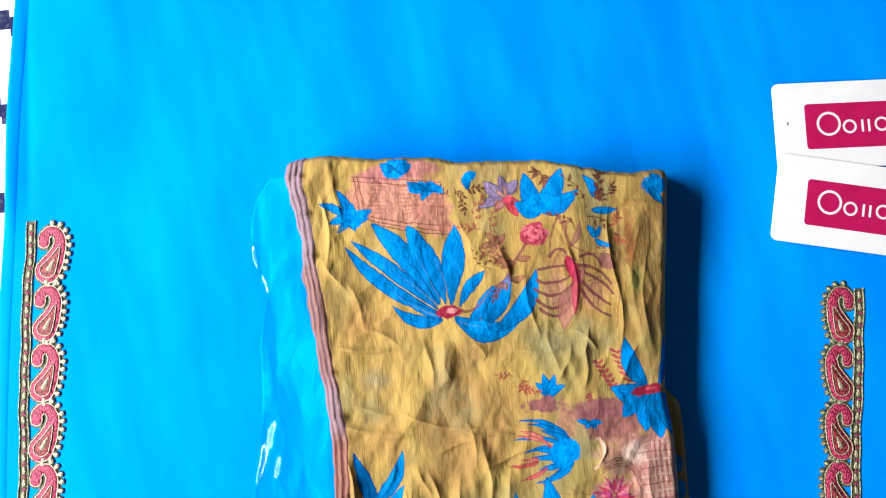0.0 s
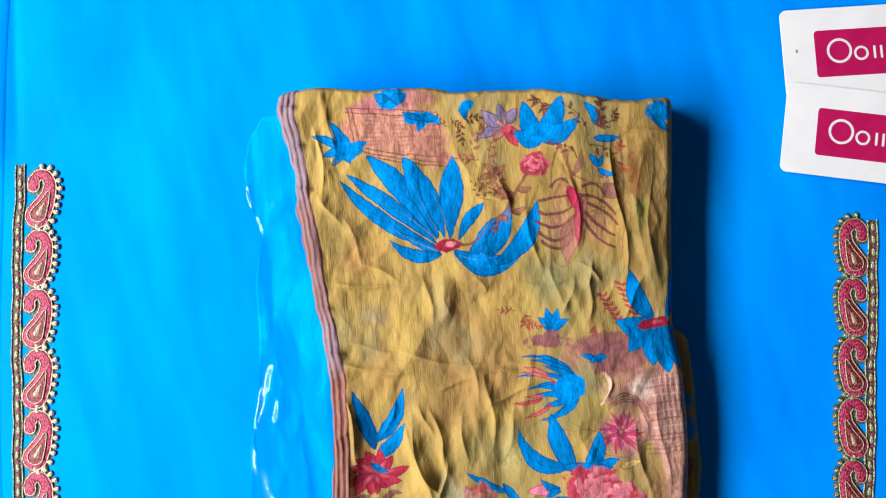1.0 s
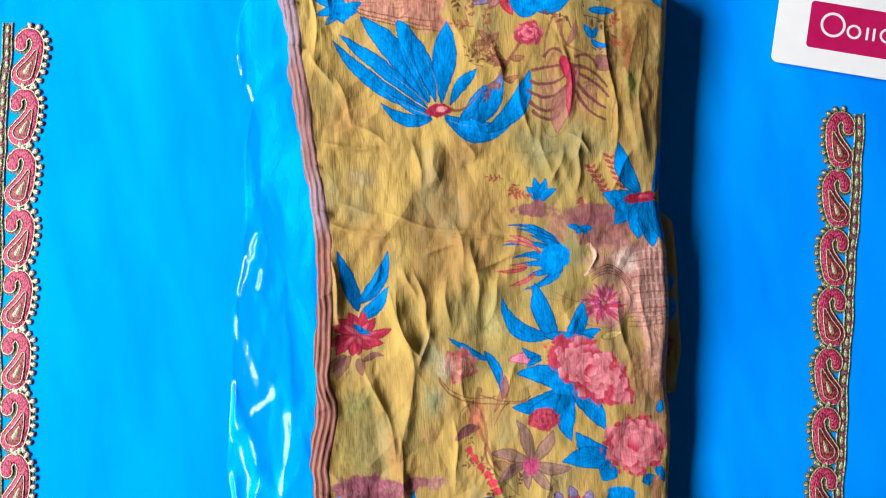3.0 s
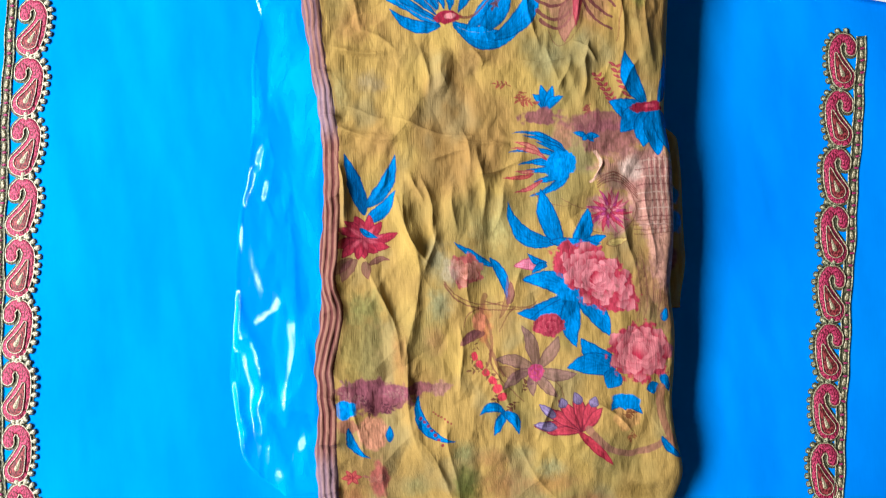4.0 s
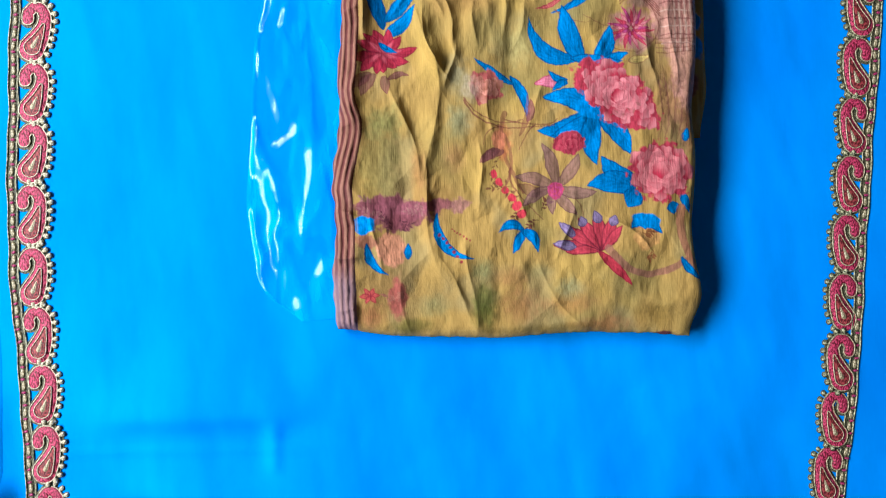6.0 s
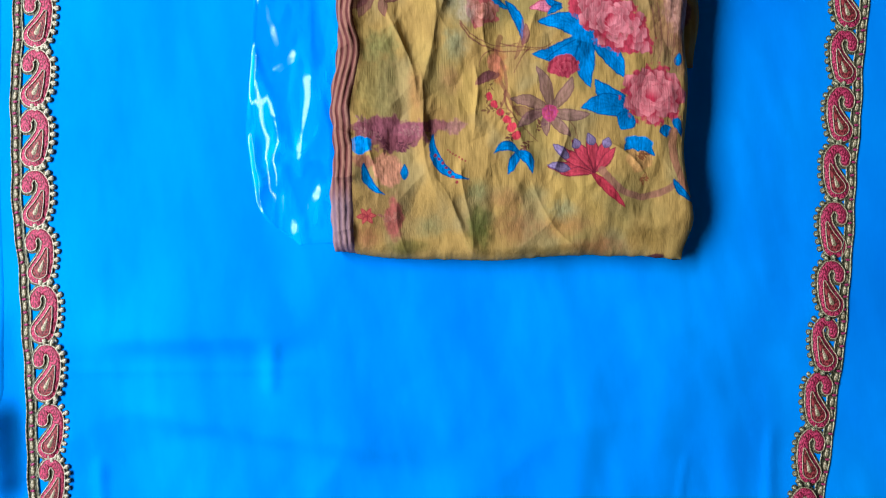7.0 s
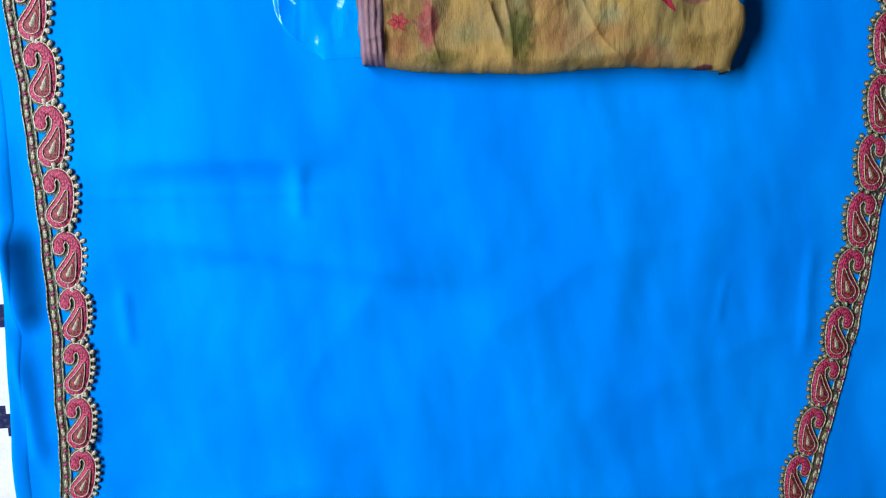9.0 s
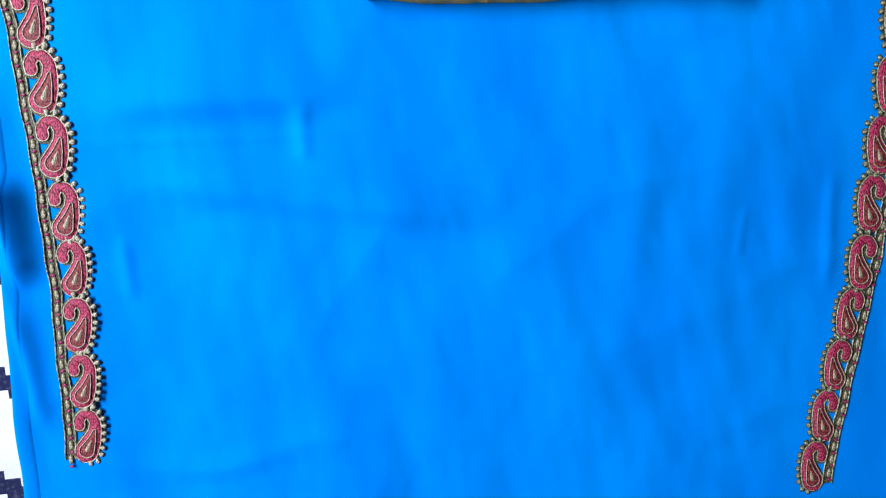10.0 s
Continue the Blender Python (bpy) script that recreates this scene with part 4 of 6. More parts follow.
    S(145.5, -149.9, 32, 9, MAUVE, 0.85, 0, 0.3, 0.3, 42)
    S(152.8, -163.1, 32, 16, MAUVE, 0.85, -10, 0.4, 0.3, 43)
    S(119.3, -158.2, 10, 12, (0.30, 0.13, 0.09), 0.7, 0, 0.5, 0.4, 44)
    S(183.3, -201.5, 22, 40, (0.40, 0.20, 0.18), 0.85, 0, 0.3, 0.2, 45)
    S(169.7, -187.7, 34, 20, (0.34, 0.16, 0.14), 0.8, 0, 0.4, 0.3, 46)
    S(189.9, -244.1, 16, 40, (0.42, 0.22, 0.18), 0.8, 0, 0.4, 0.2, 47)
    S(167.8, -185.5, 12, 12, (0.56, 0.42, 0.36), 0.8, 0, 0.6, 0.3, 48)
    S(154.3, -192.7, 14, 8, (0.25, 0.17, 0.12), 0.7, 0, 0.6, 0.4, 49)
    for i in range(9):
        x0, y0 = (181.2, -178.2)
        K(x0 + i * 2.1, y0, x0 + i * 2.1 + 1, y0 - 28, x0 + i * 2.3, y0 - 56, 1.2, 1.2, (0.17, 0.05, 0.05) if i % 2 else (0.52, 0.36, 0.30), 0.75)
        x0, y0 = (171.6, -180.3)
        K(x0, y0 - i * 6.0, x0 + 15, y0 - i * 6.0 + 0.6, x0 + 30, y0 - i * 6.0 - 0.5, 1.2, 1.2, (0.17, 0.05, 0.05) if i % 2 else (0.52, 0.36, 0.30), 0.7)
    for i in range(4):
        x0, y0 = (167.5, -224.5)
        K(x0, y0 - i * 3.2, x0 + 15, y0 - i * 3.2 - 0.5, x0 + 28, y0 - i * 3.2, 1.0, 1.0, BROWN, 0.6)
        x0, y0 = (141.6, -192.9)
        K(x0, y0 - i * 2, x0 + 16, y0 + 4 - i * 2, x0 + 30, y0 - 9 - i * 2, 1.1, 1.1, BROWN, 0.85)
    K(141.3, -172.7, 144.2, -183.5, 136.4, -194.2, 3.0, 2.0, (0.70, 0.42, 0.33), 0.85)
    L(136.1, -159.6, 125.3, -157.0, 5)
    L(136.2, -158.8, 131.5, -163.5, 5)
    L(136.2, -158.8, 140.8, -164.2, 6)
    L(135.3, -159.6, 145.4, -160.4, 6)
    # blue bird flower on the outer edge
    L(181.6, -137.2, 168.2, -97.0, 15, -0.10)
    L(191.8, -138.0, 199.7, -98.7, 8, 0.06)
    L(183.7, -141.6, 153.7, -134.9, 17, -0.1)
    L(182.4, -142.3, 161.7, -158.4, 18, 0.1)
    L(184.5, -142.5, 177.6, -170.7, 18, 0.05)
    L(187.9, -142.8, 189.0, -176.7, 20, 0.0)
    L(190.9, -142.2, 199.4, -175.0, 18, -0.05)
    S(183.0, -139.8, 13, 4.6, CRIMSON, 1.0, 0, 0.15, 0.4, 50)
    S(184.9, -138.7, 6, 2.4, ROSE, 0.8, 0, 0.4, 0.4, 51)
    # blue plume with red feathers
    L(122.0, -174.0, 79.0, -155.0, 4.4, 0.16)
    L(122.0, -176.0, 87.0, -157.0, 5.1, 0.12)
    L(122.0, -177.0, 97.0, -162.0, 5.7, 0.08)
    L(122.0, -179.0, 75.0, -170.0, 4.4, 0.12)
    L(122.0, -181.0, 82.0, -179.0, 5.1, 0.08)
    L(122.0, -183.0, 92.0, -178.0, 6.3, 0.05)
    L(122.0, -183.0, 86.0, -184.0, 5.7, 0.00)
    L(121.0, -185.0, 94.0, -192.0, 6.3, -0.05)
    L(121.0, -186.0, 90.0, -202.0, 5.7, -0.10)
    L(121.0, -187.0, 100.0, -201.0, 6.9, -0.05)
    S(115.0, -181.0, 10.7, 12.6, BLUE, 1.0, -30, 0.1, 0.25, 52)
    L(102.0, -173.0, 81.0, -162.0, 4.4, 0.12, (0.62, 0.22, 0.16), CRIMSON)
    L(106.0, -176.0, 78.0, -166.0, 3.8, 0.10, (0.62, 0.20, 0.16), CRIMSON)
    L(95.0, -186.0, 71.0, -187.0, 4.1, -0.08, (0.50, 0.10, 0.08), CRIMSON)
    L(96.0, -184.0, 80.0, -183.0, 3.2, -0.05, (0.60, 0.22, 0.16), CRIMSON)
    L(101.0, -191.0, 79.0, -200.0, 4.1, -0.05, (0.60, 0.14, 0.14), CRIMSON)
    K(94.0, -200.0, 105.0, -209.0, 120.0, -211.0, 1.3, 0.6, BROWN, 0.6)
    # magenta aster
    S(149.0, -217.0, 19.6, 18.9, (0.34, 0.14, 0.17), 0.6, -20, 0.3, 0.25, 53)
    L(151.0, -216.0, 168.0, -218.0, 3.5, 0.05, (0.56, 0.06, 0.12), CRIMSON, 0.9)
    L(148.0, -217.0, 134.0, -227.0, 3.5, 0.05, (0.44, 0.07, 0.26), CRIMSON, 0.9)
    L(149.0, -215.0, 152.0, -199.0, 3.5, 0.05, (0.74, 0.28, 0.34), CRIMSON, 0.9)
    L(150.0, -217.0, 160.0, -231.0, 3.5, 0.05, (0.56, 0.06, 0.12), CRIMSON, 0.9)
    L(148.0, -216.0, 131.0, -212.0, 3.5, 0.05, (0.44, 0.07, 0.26), CRIMSON, 0.9)
    L(150.0, -216.0, 166.0, -208.0, 3.5, 0.05, (0.74, 0.28, 0.34), CRIMSON, 0.9)
    L(149.0, -218.0, 143.0, -233.0, 3.5, 0.05, (0.56, 0.06, 0.12), CRIMSON, 0.9)
    L(149.0, -215.0, 142.0, -200.0, 3.5, 0.05, (0.44, 0.07, 0.26), CRIMSON, 0.9)
    L(151.0, -217.0, 166.0, -224.0, 3.5, 0.05, (0.74, 0.28, 0.34), CRIMSON, 0.9)
    L(148.0, -217.0, 132.0, -222.0, 3.5, 0.05, (0.56, 0.06, 0.12), CRIMSON, 0.9)
    L(150.0, -215.0, 158.0, -201.0, 3.5, 0.05, (0.44, 0.07, 0.26), CRIMSON, 0.9)
    L(150.0, -218.0, 154.0, -234.0, 3.5, 0.05, (0.74, 0.28, 0.34), CRIMSON, 0.9)
    L(148.0, -216.0, 137.0, -208.0, 3.5, 0.05, (0.56, 0.06, 0.12), CRIMSON, 0.9)
    L(151.0, -216.0, 164.0, -215.0, 3.5, 0.05, (0.44, 0.07, 0.26), CRIMSON, 0.9)
    L(149.0, -217.0, 140.0, -227.0, 3.5, 0.05, (0.74, 0.28, 0.34), CRIMSON, 0.9)
    L(149.0, -215.0, 149.0, -202.0, 3.5, 0.05, (0.56, 0.06, 0.12), CRIMSON, 0.9)
    L(150.0, -217.0, 160.0, -227.0, 3.5, 0.05, (0.44, 0.07, 0.26), CRIMSON, 0.9)
    L(148.0, -216.0, 134.0, -216.0, 3.5, 0.05, (0.74, 0.28, 0.34), CRIMSON, 0.9)
    L(150.0, -216.0, 161.0, -207.0, 3.5, 0.05, (0.56, 0.06, 0.12), CRIMSON, 0.9)
    L(149.0, -218.0, 148.0, -230.0, 3.5, 0.05, (0.44, 0.07, 0.26), CRIMSON, 0.9)
    L(148.0, -215.0, 141.0, -205.0, 3.5, 0.05, (0.74, 0.28, 0.34), CRIMSON, 0.9)
    L(151.0, -217.0, 164.0, -219.0, 3.5, 0.05, (0.56, 0.06, 0.12), CRIMSON, 0.9)
    L(148.0, -217.0, 136.0, -224.0, 3.5, 0.05, (0.44, 0.07, 0.26), CRIMSON, 0.9)
    L(150.0, -215.0, 154.0, -203.0, 3.5, 0.05, (0.74, 0.28, 0.34), CRIMSON, 0.9)
    L(150.0, -217.0, 154.0, -226.0, 3.5, 0.05, (0.56, 0.06, 0.12), CRIMSON, 0.9)
    L(148.0, -216.0, 139.0, -213.0, 3.5, 0.05, (0.44, 0.07, 0.26), CRIMSON, 0.9)
    L(151.0, -216.0, 160.0, -213.0, 3.5, 0.05, (0.74, 0.28, 0.34), CRIMSON, 0.9)
    L(149.0, -218.0, 144.0, -226.0, 3.5, 0.05, (0.56, 0.06, 0.12), CRIMSON, 0.9)
    L(149.0, -215.0, 146.0, -207.0, 3.5, 0.05, (0.44, 0.07, 0.26), CRIMSON, 0.9)
    L(150.0, -217.0, 159.0, -222.0, 3.5, 0.05, (0.74, 0.28, 0.34), CRIMSON, 0.9)
    L(148.0, -217.0, 139.0, -218.0, 3.5, 0.05, (0.56, 0.06, 0.12), CRIMSON, 0.9)
    L(150.0, -216.0, 156.0, -208.0, 3.5, 0.05, (0.44, 0.07, 0.26), CRIMSON, 0.9)
    L(150.0, -218.0, 150.0, -227.0, 3.5, 0.05, (0.74, 0.28, 0.34), CRIMSON, 0.9)
    L(148.0, -216.0, 141.0, -209.0, 3.5, 0.05, (0.56, 0.06, 0.12), CRIMSON, 0.9)
    L(151.0, -216.0, 160.0, -216.0, 3.5, 0.05, (0.44, 0.07, 0.26), CRIMSON, 0.9)
    L(148.0, -217.0, 141.0, -223.0, 3.5, 0.05, (0.74, 0.28, 0.34), CRIMSON, 0.9)
    L(149.0, -215.0, 150.0, -210.0, 3.5, 0.05, (0.56, 0.06, 0.12), CRIMSON, 0.9)
    L(150.0, -217.0, 153.0, -221.0, 3.5, 0.05, (0.44, 0.07, 0.26), CRIMSON, 0.9)
    L(148.0, -216.0, 143.0, -215.0, 3.5, 0.05, (0.74, 0.28, 0.34), CRIMSON, 0.9)
    L(150.0, -216.0, 155.0, -213.0, 3.5, 0.05, (0.56, 0.06, 0.12), CRIMSON, 0.9)
    L(149.0, -218.0, 148.0, -223.0, 3.5, 0.05, (0.44, 0.07, 0.26), CRIMSON, 0.9)
    L(149.0, -215.0, 146.0, -211.0, 3.5, 0.05, (0.74, 0.28, 0.34), CRIMSON, 0.9)
    L(151.0, -217.0, 156.0, -219.0, 3.5, 0.05, (0.56, 0.06, 0.12), CRIMSON, 0.9)
    L(148.0, -217.0, 143.0, -219.0, 3.5, 0.05, (0.44, 0.07, 0.26), CRIMSON, 0.9)
    L(150.0, -215.0, 152.0, -211.0, 3.5, 0.05, (0.74, 0.28, 0.34), CRIMSON, 0.9)
    L(150.0, -218.0, 151.0, -222.0, 3.5, 0.05, (0.56, 0.06, 0.12), CRIMSON, 0.9)
    L(148.0, -216.0, 143.0, -213.0, 3.5, 0.05, (0.44, 0.07, 0.26), CRIMSON, 0.9)
    L(151.0, -216.0, 156.0, -215.0, 3.5, 0.05, (0.74, 0.28, 0.34), CRIMSON, 0.9)
    K(165.0, -199.0, 169.0, -220.0, 152.0, -234.0, 1.3, 0.9, BROWN, 0.7)
    K(133.0, -221.0, 137.0, -231.0, 152.0, -234.0, 1.3, 0.9, BROWN, 0.6)
    K(114.0, -206.0, 129.0, -213.0, 137.0, -212.0, 0.9, 0.6, BROWN, 0.7)
    K(163.0, -199.0, 155.0, -189.0, 140.0, -192.0, 0.9, 0.6, BROWN, 0.7)
    K(166.0, -204.0, 153.0, -193.0, 141.0, -197.0, 0.9, 0.6, MAUVE, 0.7)
    # V of blue leaves above the red flower
    L(-31.5, -210.4, -44.5, -164.6, 11.5, 0.02, (0.0, 0.13, 0.42))
    L(-31.0, -205.0, -7.1, -166.9, 12, 0.10)
    L(-31.0, -215.0, -8.3, -192.8, 11, 0.10)
    L(-33.0, -228.0, -52.0, -220.0, 8.2, 0.06, (0.36, 0.025, 0.055), (0.15, 0.01, 0.03), full=1.1)
    L(-33.0, -228.0, -56.0, -234.0, 8.2, 0.06, (0.36, 0.025, 0.055), (0.15, 0.01, 0.03), full=1.1)
    L(-33.0, -228.0, -50.0, -241.0, 8.8, 0.06, (0.36, 0.025, 0.055), (0.15, 0.01, 0.03), full=1.1)
    L(-33.0, -228.0, -39.0, -210.0, 9.5, 0.06, (0.36, 0.025, 0.055), (0.15, 0.01, 0.03), full=1.1)
    L(-33.0, -228.0, -28.0, -210.0, 9.5, 0.06, (0.36, 0.025, 0.055), (0.15, 0.01, 0.03), full=1.1)
    L(-33.0, -228.0, -19.0, -215.0, 8.8, 0.06, (0.36, 0.025, 0.055), (0.15, 0.01, 0.03), full=1.1)
    L(-33.0, -228.0, -7.0, -225.0, 8.2, 0.06, (0.36, 0.025, 0.055), (0.15, 0.01, 0.03), full=1.1)
    L(-33.0, -228.0, -14.0, -235.0, 8.8, 0.06, (0.36, 0.025, 0.055), (0.15, 0.01, 0.03), full=1.1)
    L(-33.0, -228.0, -23.0, -238.0, 8.8, 0.06, (0.36, 0.025, 0.055), (0.15, 0.01, 0.03), full=1.1)
    L(-33.0, -228.0, -33.0, -242.0, 9.5, 0.06, (0.36, 0.025, 0.055), (0.15, 0.01, 0.03), full=1.1)
    L(-33.0, -228.0, -46.0, -214.0, 8.2, 0.06, (0.36, 0.025, 0.055), (0.15, 0.01, 0.03), full=1.1)
    L(-33.0, -228.0, -38.0, -243.0, 8.2, 0.06, (0.36, 0.025, 0.055), (0.15, 0.01, 0.03), full=1.1)
    L(-33.0, -227.0, -44.0, -219.0, 5.1, 0.05, (0.58, 0.10, 0.15), CRIMSON, 0.85)
    L(-33.0, -227.0, -36.0, -215.0, 5.1, 0.05, (0.58, 0.10, 0.15), CRIMSON, 0.85)
    L(-33.0, -227.0, -25.0, -219.0, 5.1, 0.05, (0.58, 0.10, 0.15), CRIMSON, 0.85)
    L(-33.0, -227.0, -17.0, -225.0, 4.4, 0.05, (0.58, 0.10, 0.15), CRIMSON, 0.85)
    L(-33.0, -227.0, -30.0, -236.0, 4.4, 0.05, (0.58, 0.10, 0.15), CRIMSON, 0.85)
    L(-33.0, -227.0, -43.0, -235.0, 4.4, 0.05, (0.58, 0.10, 0.15), CRIMSON, 0.85)
    L(-33.0, -227.0, -22.0, -231.0, 4.4, 0.05, (0.58, 0.10, 0.15), CRIMSON, 0.85)
    L(-36.0, -219.0, -22.0, -227.0, 5.1, 0.10)
    L(-29.0, -225.0, -35.0, -219.0, 3.8, 0.00)
    L(-39.0, -242.0, -50.0, -259.0, 9.5, 0.10, MAUVE, BROWN, 0.7)
    L(-33.0, -244.0, -32.0, -258.0, 8.2, 0.00, MAUVE, BROWN, 0.7)
    L(-31.0, -247.0, -14.0, -244.0, 5.7, -0.15, MAUVE, BROWN, 0.8)
    L(-42.0, -241.0, -58.0, -254.0, 8.2, 0.00, MAUVE, BROWN, 0.7)
    # large peony with blue leaves
    L(112.0, -237.0, 74.0, -205.0, 13.9, -0.26)
    L(112.0, -240.0, 99.0, -197.0, 15.8, -0.06, full=0.85)
    L(121.0, -241.0, 134.0, -213.0, 14.5, 0.10)
    L(125.0, -242.0, 145.0, -235.0, 9.5, 0.00)
    L(103.0, -237.0, 142.0, -241.0, 8.2, 0.00)
    L(145.0, -241.0, 162.0, -238.0, 7.6, 0.00, (0.50, 0.38, 0.13), BROWN)
    L(121.0, -275.0, 82.0, -264.0, 17.2, 0.10)
    L(120.0, -276.0, 76.0, -288.0, 17.2, -0.12)
    L(119.0, -279.0, 86.0, -292.0, 12.3, -0.05)
    L(119.0, -276.0, 118.0, -316.0, 16.5, 0.08)
    L(123.0, -279.0, 144.0, -309.0, 15.9, -0.08)
    S(116.0, -273.0, 12.3, 9.2, BLUE, 1.0, -20, 0.2, 0.1, 54)
    F(137.0, -265.0, 36.1, 20.2, -36, 21, (0.36, 0.02, 0.05), (0.78, 0.32, 0.36), 64)
    L(100.0, -254.0, 76.0, -253.0, 10.7, 0.05, (0.62, 0.18, 0.28), CRIMSON)
    L(101.0, -253.0, 87.0, -244.0, 6.3, -0.15)
    L(101.0, -254.0, 89.0, -260.0, 6.3, 0.15)
    F(99.0, -298.0, 12.3, 8.6, 0, 22, CRIMSON, ROSE, 14)
    # curved blue blade and brown rose
    L(62.5, -253.0, 32.8, -232.1, 6, -0.05)
    L(59.3, -246.1, 69.8, -279.4, 8, -0.10)
    F(40.0, -255.2, 13, 13, 0, 23, (0.27, 0.10, 0.065), (0.50, 0.30, 0.20), 20)
    S(28.7, -255.9, 9, 14, (0.36, 0.32, 0.26), 0.5, 0, 0.8, 0.3, 56)
    K(24.0, -262.1, 41.5, -277.7, 66.5, -279.1, 1.4, 1.0, BROWN, 0.75)
    K(54.0, -278.0, 78.7, -283.5, 91.7, -279.3, 1.6, 1.0, BROWN, 0.7)
    K(53.5, -273.8, 51.4, -298.5, 63.9, -332.7, 4.0, 2.5, BROWN, 0.65)
    L(63.3, -291.3, 70.3, -259.5, 5, 0.1, BROWN, BROWN, 0.5)
    S(51.6, -296.5, 8, 16, (0.45, 0.14, 0.06), 0.6, 0, 0.6, 0.4, 57)
    L(52.5, -301.1, 33.0, -310.3, 9, 0.1, MAUVE, BROWN, 0.75)
    V(53.7, -313.7, 12, 26, BROWN, 20, 13, 1.0, 0.6)
    for i in range(6):
        x0, y0 = (43.8, -318.1)
        S(x0 + i * 3.7, y0 - i * 6.0, 2.6 + 0.25 * i, 3.6, (0.46, 0.03, 0.06), 0.95, 30, 0.2, 0.2, 58 + i)
    V(70.2, -348.1, 14, 8, BROWN, 14, 14, 1.2, 0.85)
    K(48.7, -282.5, 57.2, -305.6, 50.5, -330.2, 2.6, 2.0, (0.20, 0.075, 0.045), 0.7)
    K(55.8, -313.9, 58.8, -330.7, 78.3, -352.8, 1.6, 1.0, BROWN, 0.75)
    K(23.9, -263.7, 45.4, -282.3, 89.0, -283.9, 1.5, 1.1, BROWN, 0.8)
    K(74.7, -284.2, 67.8, -291.7, 63.0, -301.0, 1.2, 0.7, BROWN, 0.8)
    K(47.8, -284.1, 40.0, -287.8, 36.9, -295.9, 1.2, 0.7, BROWN, 0.8)
    S(48.8, -293.4, 6, 9, (0.46, 0.16, 0.09), 0.85, 0, 0.3, 0.3, 61)
    L(49.2, -300.1, 35.1, -310.8, 8, 0.1, MAUVE, BROWN, 0.8)
    L(69.8, -281.3, 72.7, -263.9, 6, 0.1, MAUVE, BROWN, 0.8)
    L(61.2, -326.7, 83.9, -332.4, 9, 0.12, (0.20, 0.08, 0.07), BROWN, 0.6)
    # purple star flower
    L(88.0, -330.0, 79.0, -297.0, 10.4, 0.08, (0.24, 0.12, 0.13), (0.09, 0.03, 0.04), 0.75, full=1.0)
    L(88.0, -330.0, 58.0, -321.0, 10.4, 0.08, (0.24, 0.12, 0.13), (0.09, 0.03, 0.04), 0.75, full=1.0)
    L(88.0, -330.0, 62.0, -343.0, 9.2, 0.08, (0.24, 0.12, 0.13), (0.09, 0.03, 0.04), 0.75, full=1.0)
    L(88.0, -330.0, 85.0, -350.0, 8.0, 0.08, (0.24, 0.12, 0.13), (0.09, 0.03, 0.04), 0.75, full=1.0)
    L(88.0, -330.0, 103.0, -351.0, 9.2, 0.08, (0.24, 0.12, 0.13), (0.09, 0.03, 0.04), 0.75, full=1.0)
    L(88.0, -330.0, 118.0, -335.0, 10.4, 0.08, (0.24, 0.12, 0.13), (0.09, 0.03, 0.04), 0.75, full=1.0)
    L(88.0, -330.0, 106.0, -306.0, 10.4, 0.08, (0.24, 0.12, 0.13), (0.09, 0.03, 0.04), 0.75, full=1.0)
    F(88.0, -332.0, 6.1, 6.7, 0, 24, (0.40, 0.05, 0.20), ROSE, 12)
    K(101.0, -339.0, 106.0, -346.0, 108.0, -356.0, 1.2, 0.9, BROWN, 0.6)
    # second peony with leaves
    L(148.0, -332.0, 122.0, -309.0, 18.4, -0.12)
    L(147.0, -333.0, 111.0, -330.0, 18.4, 0.10)
    L(148.0, -335.0, 140.0, -347.0, 16.5, 0.00)
    L(174.0, -344.0, 175.0, -354.0, 11.0, 0.00)
    L(182.0, -338.0, 188.0, -353.0, 7.4, 0.00)
    L(186.0, -300.0, 188.0, -290.0, 6.7, 0.00)
    F(166.0, -321.0, 24.5, 22.1, 0, 25, (0.36, 0.02, 0.05), (0.72, 0.28, 0.30), 54)
    # half-open bud
    S(153.0, -367.1, 11, 13, (0.52, 0.28, 0.10), 0.8, 0, 0.25, 0.2, 65)
    V(150.5, -372.3, 9, 8, (0.34, 0.12, 0.05), 12, 15, 1.2, 0.85)
    for i in range(5):
        x0, y0 = (153.0, -356.3)
        L(x0, y0 + 3, x0 - 12 + i * 6, y0 - (7, 5, 8, 6, 11)[i], 8, 0.0)
    S(153.8, -357.2, 12, 6, BLUE, 1.0, -12, 0.15, 0.1, 66)
    # small blue bird bud
    L(64.4, -359.3, 44.2, -361.3, 8, 0.25)
    L(63.6, -359.3, 54.4, -376.9, 8, 0.0)
    L(61.9, -359.2, 73.3, -376.5, 9, -0.15)
    # red lily with lilac tips
    L(120.0, -378.0, 84.0, -372.0, 10.4, 0.03, (0.48, 0.05, 0.08), (0.09, 0.008, 0.025), full=1.2)
    L(120.0, -378.0, 89.0, -358.0, 9.8, 0.03, (0.48, 0.05, 0.08), (0.09, 0.008, 0.025), full=1.2)
    L(120.0, -378.0, 103.0, -353.0, 9.8, 0.03, (0.48, 0.05, 0.08), (0.09, 0.008, 0.025), full=1.2)
    L(120.0, -378.0, 116.0, -349.0, 10.4, 0.03, (0.48, 0.05, 0.08), (0.09, 0.008, 0.025), full=1.2)
    L(120.0, -378.0, 129.0, -353.0, 10.4, 0.03, (0.48, 0.05, 0.08), (0.09, 0.008, 0.025), full=1.2)
    L(120.0, -378.0, 135.0, -360.0, 8.6, 0.03, (0.48, 0.05, 0.08), (0.09, 0.008, 0.025), full=1.2)
